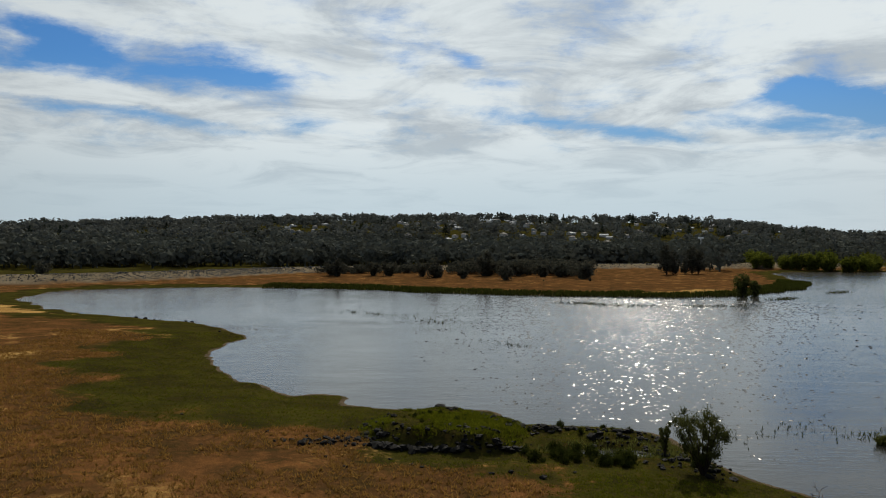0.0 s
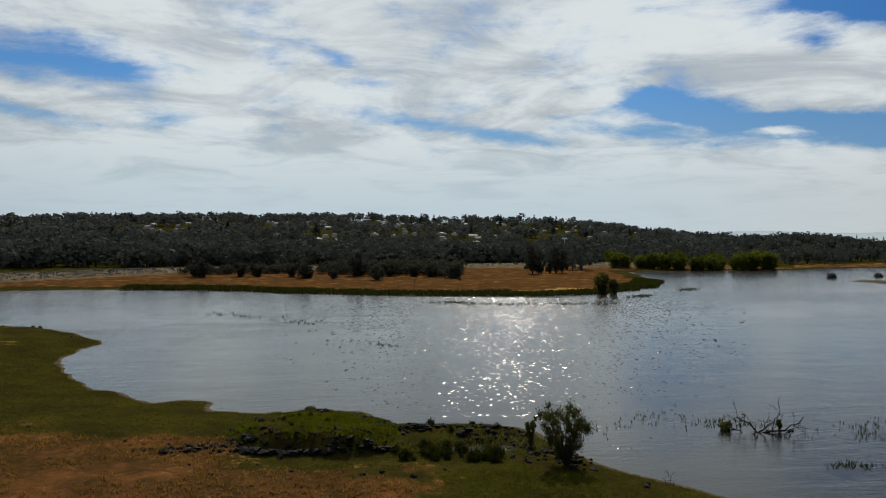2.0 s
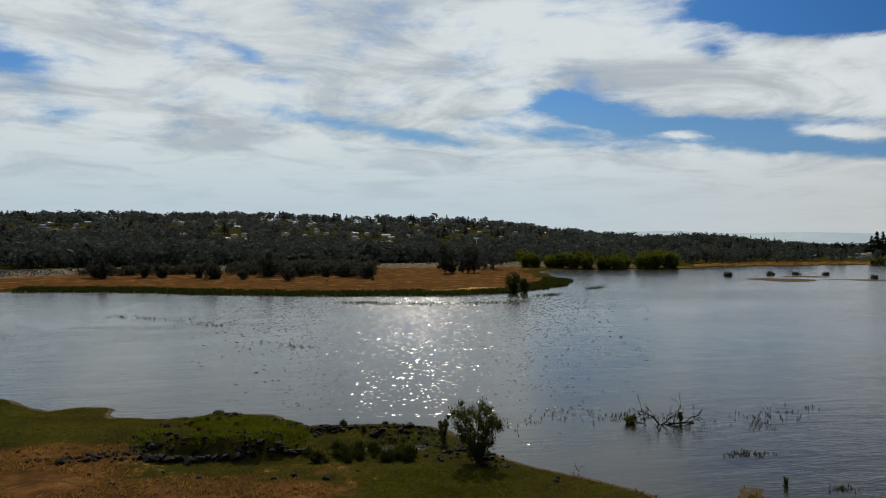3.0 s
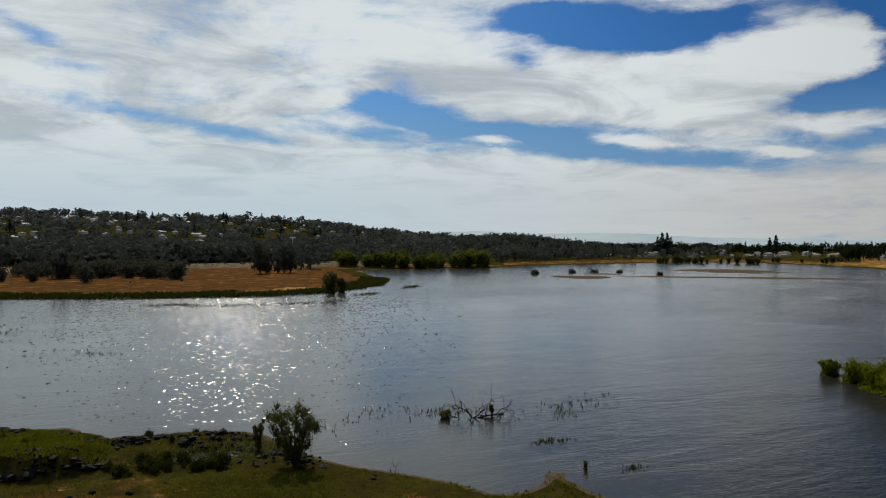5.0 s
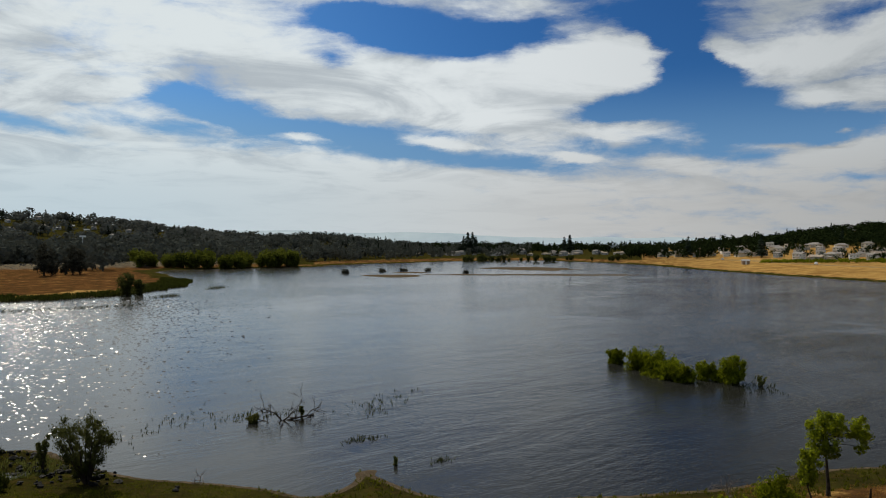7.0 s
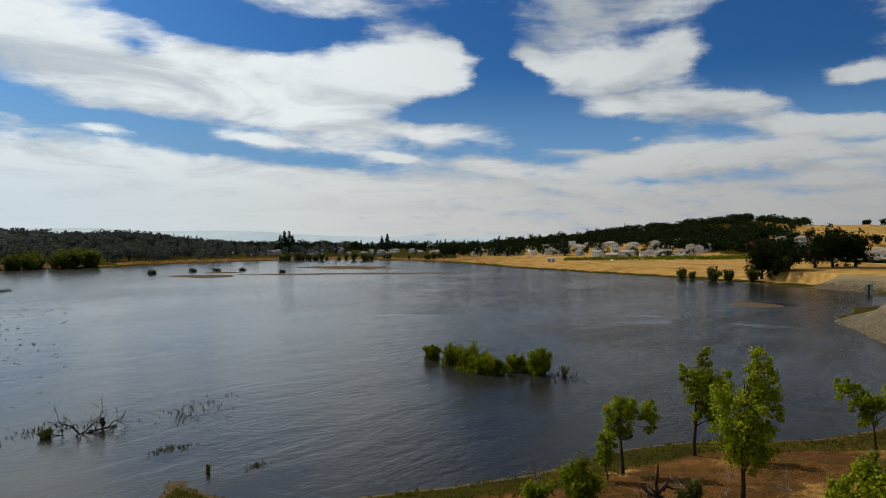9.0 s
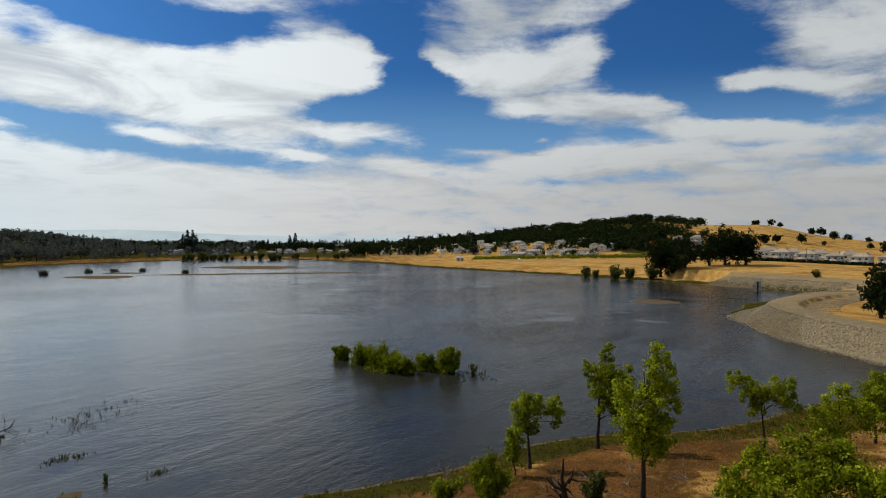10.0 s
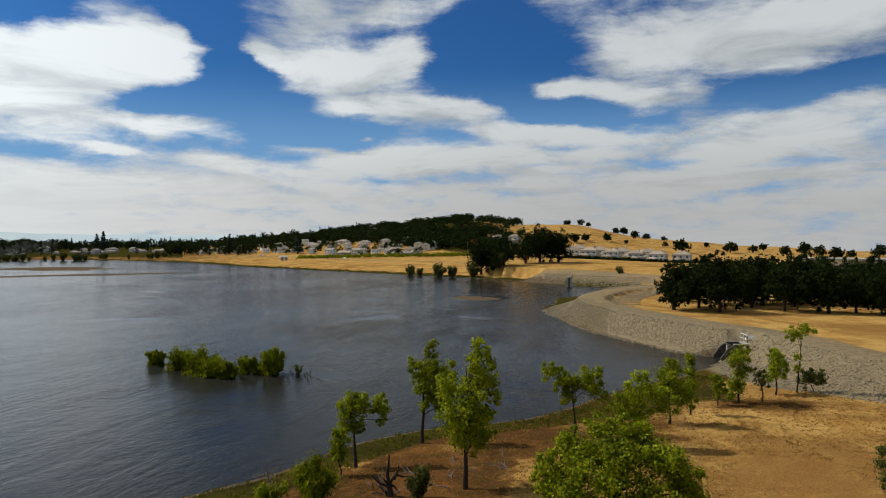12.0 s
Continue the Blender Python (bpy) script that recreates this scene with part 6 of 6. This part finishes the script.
for row, (d0, a0, a1, count) in enumerate([(575, 59.5, 74.8, 15), (603, 60.2, 75.4, 14), (632, 62, 76, 12), (668, 65, 77, 9)]):
    for k in range(count):
        a = radians(a0 + (a1 - a0) * (k + rng.uniform(-0.15, 0.15)) / (count - 1))
        d = d0 + rng.normal(0, 6) + 60 * max(0, (64 - math.degrees(a)) / 6)
        while lay(math.sin(a) * d, math.cos(a) * d)[2][0] < 95 + 22 * row:
            d += 8
        settle(KINDS[rng.integers(4)], math.sin(a) * d, math.cos(a) * d, -math.degrees(a) + rng.choice([0, 0, 35, -30, 90]) + rng.normal(0, 8), rng.uniform(0.66, 0.9))
for a, d in [(83.2, 540), (84.3, 530), (86.1, 500), (87.5, 492), (89.1, 488), (90.7, 484), (92.3, 480), (93.9, 476), (86.7, 530), (88.2, 526), (89.8, 520), (91.5, 512), (80.8, 640), (82.0, 632)]:
    settle(BALCONIES[rng.integers(2)], math.sin(radians(a)) * d, math.cos(radians(a)) * d, -a + rng.normal(0, 14), rng.uniform(0.88, 1.02))
for k in range(46):
    a, d = radians(rng.uniform(41, 57)), rng.uniform(790, 900)
    settle(PLAIN[rng.integers(2)], math.sin(a) * d, math.cos(a) * d, -math.degrees(a) + rng.normal(0, 25), rng.uniform(0.62, 0.82))
for (x, y, turn, pick) in VILLAGE:
    settle(BRIGHT[pick], x, y, turn, rng.uniform(0.5, 0.8))

settle(KINDS[2], math.sin(radians(71.5)) * 880, math.cos(radians(71.5)) * 880, 10, 1.2)
# a long low building past the grove, and a fence before it
hall = thing("hall", math.sin(radians(104.6)) * 320, math.cos(radians(104.6)) * 320, 2.4, "long low pale building with a flat roof behind oaks", "building", turn=-104.6)
part("wall", box(bmesh.new(), -16, 16, -6, 6, -1, 6.6), WALL_CREAM, hall)
part("roof", box(bmesh.new(), -17, 17, -7, 7, 6.6, 7.3, 0.05), ROOF_PALE, hall)
for k in range(7):
    part("window", box(bmesh.new(), -14 + k * 4.2, -11.6 + k * 4.2, -6.06, -5.9, 2.0, 4.6), PANE, hall)
fence = thing("fence", 0, 0, 0, "pale wooden rail fence behind the oak grove", "fence")
fx = [(205 + 0.2 * k * 2.5 - 3, -18 - k * 2.4) for k in range(22)]
for k, (x, y) in enumerate(fx):
    part("post", box(bmesh.new(), x - 0.08, x + 0.08, y - 0.08, y + 0.08, ground_z(x, y) - 0.2, ground_z(x, y) + 1.3), TRIM, fence)
    if k:
        x0, y0 = fx[k - 1]
        for h in (0.5, 1.1):
            part_np("rail", *tube([(x0, y0, ground_z(x0, y0) + h), (x, y, ground_z(x, y) + h)], [0.06, 0.06], 4), TRIM, fence)


# ---- parked vehicles on the track above the field ----
def car(label, x, y, turn, paint, long=4.6):
    ob = thing("car", x, y, ground_z(x, y), label, "car", "cars on the track", turn)
    part("body", box(bmesh.new(), -long / 2, long / 2, -0.9, 0.9, 0.35, 1.0, 0.12), paint, ob)
    cab = part("cabin", box(bmesh.new(), -long * 0.28, long * 0.25, -0.8, 0.8, 1.0, 1.65, 0.18), paint, ob)
    part("windscreen", box(bmesh.new(), -long * 0.2, long * 0.18, -0.82, 0.82, 1.12, 1.5), PANE, cab)
    for sx in (-1, 1):
        for sy in (-1, 1):
            wheel = part_np("wheel", *tube([(sx * long * 0.31, sy * 0.72, 0.34), (sx * long * 0.31, sy * 0.93, 0.34)], [0.34, 0.34], 12), TYRE, ob)
            part_np("rim", *tube([(sx * long * 0.31, sy * 0.9, 0.34), (sx * long * 0.31, sy * 0.945, 0.34)], [0.2, 0.2], 10), STEEL, wheel)
    return ob


PAINT_GREY = plain("dark grey car paint", (0.12, 0.12, 0.13), 0.3, 0, 0.05, 3)
for a, d, turn, paint, label, long in [(69.4, 500, 20, PAINT_WHITE, "white van parked on the dirt track", 5.6), (63.5, 552, 25, PAINT_WHITE, "white car on the dirt track", 4.6), (66.6, 520, 20, PAINT_GREY, "dark grey car on the dirt track", 4.6)]:
    while lay(math.sin(radians(a)) * d, math.cos(radians(a)) * d)[2][0] < 62:
        d += 4
    car(label, math.sin(radians(a)) * d, math.cos(radians(a)) * d, turn, paint, long)
shed = thing("shed", math.sin(radians(65.0)) * 530, math.cos(radians(65.0)) * 530, ground_z(math.sin(radians(65.0)) * 530, math.cos(radians(65.0)) * 530), "small brown shed with a pale roof on the field", "shed", turn=-50)
part("wall", box(bmesh.new(), -2.2, 2.2, -1.6, 1.6, -0.5, 2.3), FENCE_WOOD, shed)
part("roof", roof_shape(4.4, 3.2, 2.3, False, 0.3, 0.9), ROOF_PALE, shed)
part("door", box(bmesh.new(), -0.5, 0.5, -1.66, -1.55, 0, 2.0), TRIM, shed)

# white T-shaped mast beside a long-roofed building on the wooded slope
x, y = math.sin(radians(18.5)) * 640, math.cos(radians(18.5)) * 640
mast = thing("mast", x, y, ground_z(x, y), "tall white T-shaped mast among trees", "mast", turn=-18)
tall = 15.3 + 640 * math.tan(radians(0.42)) - ground_z(x, y)
part_np("pole", *tube([(0, 0, -1), (0, 0, tall)], [0.45, 0.4], 8), TRIM, mast)
part("head", box(bmesh.new(), -2.2, 2.2, -0.5, 0.5, tall - 1.3, tall, 0.1), TRIM, mast)

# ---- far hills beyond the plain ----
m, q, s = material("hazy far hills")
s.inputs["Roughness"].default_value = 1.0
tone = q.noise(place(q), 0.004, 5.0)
# haze is put into the blue-grey colour, and a glow lightens it further
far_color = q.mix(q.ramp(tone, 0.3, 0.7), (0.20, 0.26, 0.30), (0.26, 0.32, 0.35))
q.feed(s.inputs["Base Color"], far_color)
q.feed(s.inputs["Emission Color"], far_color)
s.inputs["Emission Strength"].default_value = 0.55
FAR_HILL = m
for name, label, dist, a0, a1, crest in [("backdrop_near", "low wooded hills far beyond the lake, tinted blue-grey for haze", 3300, 22, 66, lambda a: 40 + 22 * math.exp(-((a - 40) / 9) ** 2) + 16 * math.exp(-((a - 27) / 5) ** 2)),
                                        ("backdrop_far", "faint mountains on the horizon, tinted blue for haze", 4600, -40, 70, lambda a: 55 + 90 * math.exp(-((a + 34) / 9) ** 2) + 30 * math.exp(-((a - 33) / 12) ** 2))]:
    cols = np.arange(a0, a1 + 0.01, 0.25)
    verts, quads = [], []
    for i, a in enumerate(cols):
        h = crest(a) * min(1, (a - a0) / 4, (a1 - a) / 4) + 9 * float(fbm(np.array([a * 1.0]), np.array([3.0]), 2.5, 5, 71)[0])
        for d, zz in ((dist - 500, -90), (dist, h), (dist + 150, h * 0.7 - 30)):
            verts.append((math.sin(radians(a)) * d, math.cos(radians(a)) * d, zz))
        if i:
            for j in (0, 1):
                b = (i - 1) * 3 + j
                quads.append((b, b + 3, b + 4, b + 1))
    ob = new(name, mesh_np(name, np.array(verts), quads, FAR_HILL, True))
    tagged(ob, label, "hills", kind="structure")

# hedge between the golden field and the houses
rng = np.random.default_rng(66)
a, d = np.radians(rng.uniform(66, 81, 520)), rng.uniform(540, 562, 520)
wood("hedge", "dark green vines and hedge below the hillside houses", rng, np.sin(a) * d, np.cos(a) * d, rng.uniform(1.4, 2.6, 420), round_template, LEAF_WILLOW, 4, 40, 1.3)
a, d = np.radians(rng.uniform(84.5, 96, 260)), rng.uniform(456, 466, 260)
wood("hedge", "dark hedge below the houses with balconies", rng, np.sin(a) * d, np.cos(a) * d, rng.uniform(2.0, 3.4, 260), round_template, LEAF_OAK, 4, 40, 1.3)

# ---- low growth round the puddle ----
rng = np.random.default_rng(91)
tuft_kind = lambda k: make_shrub("low_shrub", "low dark green clump of growth on the wet point", 0, 0, 0.7, 1.6, LEAF_RUSH, 420, 0.09, 4, 700 + k, "low growth round the puddle", 0, spread=1.1)
spots = [(rng.uniform(5.5, 13.5), rng.uniform(49.6, 53.6), rng.uniform(0.5, 1.15), rng.uniform(0, 360)) for _ in range(30)]
spots += [(rng.uniform(4, 15), 59.5 + rng.normal(0, 0.9), rng.uniform(0.3, 0.6), rng.uniform(0, 360)) for _ in range(16)]
spots += [(rng.uniform(-5, 5), rng.uniform(55, 63), rng.uniform(0.25, 0.5), rng.uniform(0, 360)) for _ in range(16)]
plant_many("low_shrub", "", "", "", kinds_of(tuft_kind, 3), spots)


# ---- utility poles along the track ----
def utility_pole(x, y, turn):
    ob = thing("utility_pole", x, y, ground_z(x, y), "weathered wooden utility pole with a crossarm", "utility pole", "utility poles by the houses", turn)
    part_np("pole", *tube([(0, 0, -0.5), (0, 0, 9.5)], [0.16, 0.11], 8), FENCE_WOOD, ob)
    arm = part("crossarm", box(bmesh.new(), -1.2, 1.2, -0.06, 0.06, 8.7, 8.85), FENCE_WOOD, ob)
    for k in (-1.0, 0.0, 1.0):
        part_np("insulator", *tube([(k, 0, 8.85), (k, 0, 9.05)], [0.05, 0.03], 6), TRIM, arm)
    return ob


for a, d in [(89.0, 440), (85.0, 520), (78.5, 560), (69.0, 545), (62.0, 640)]:
    utility_pole(math.sin(radians(a)) * d, math.cos(radians(a)) * d, -a + 30)
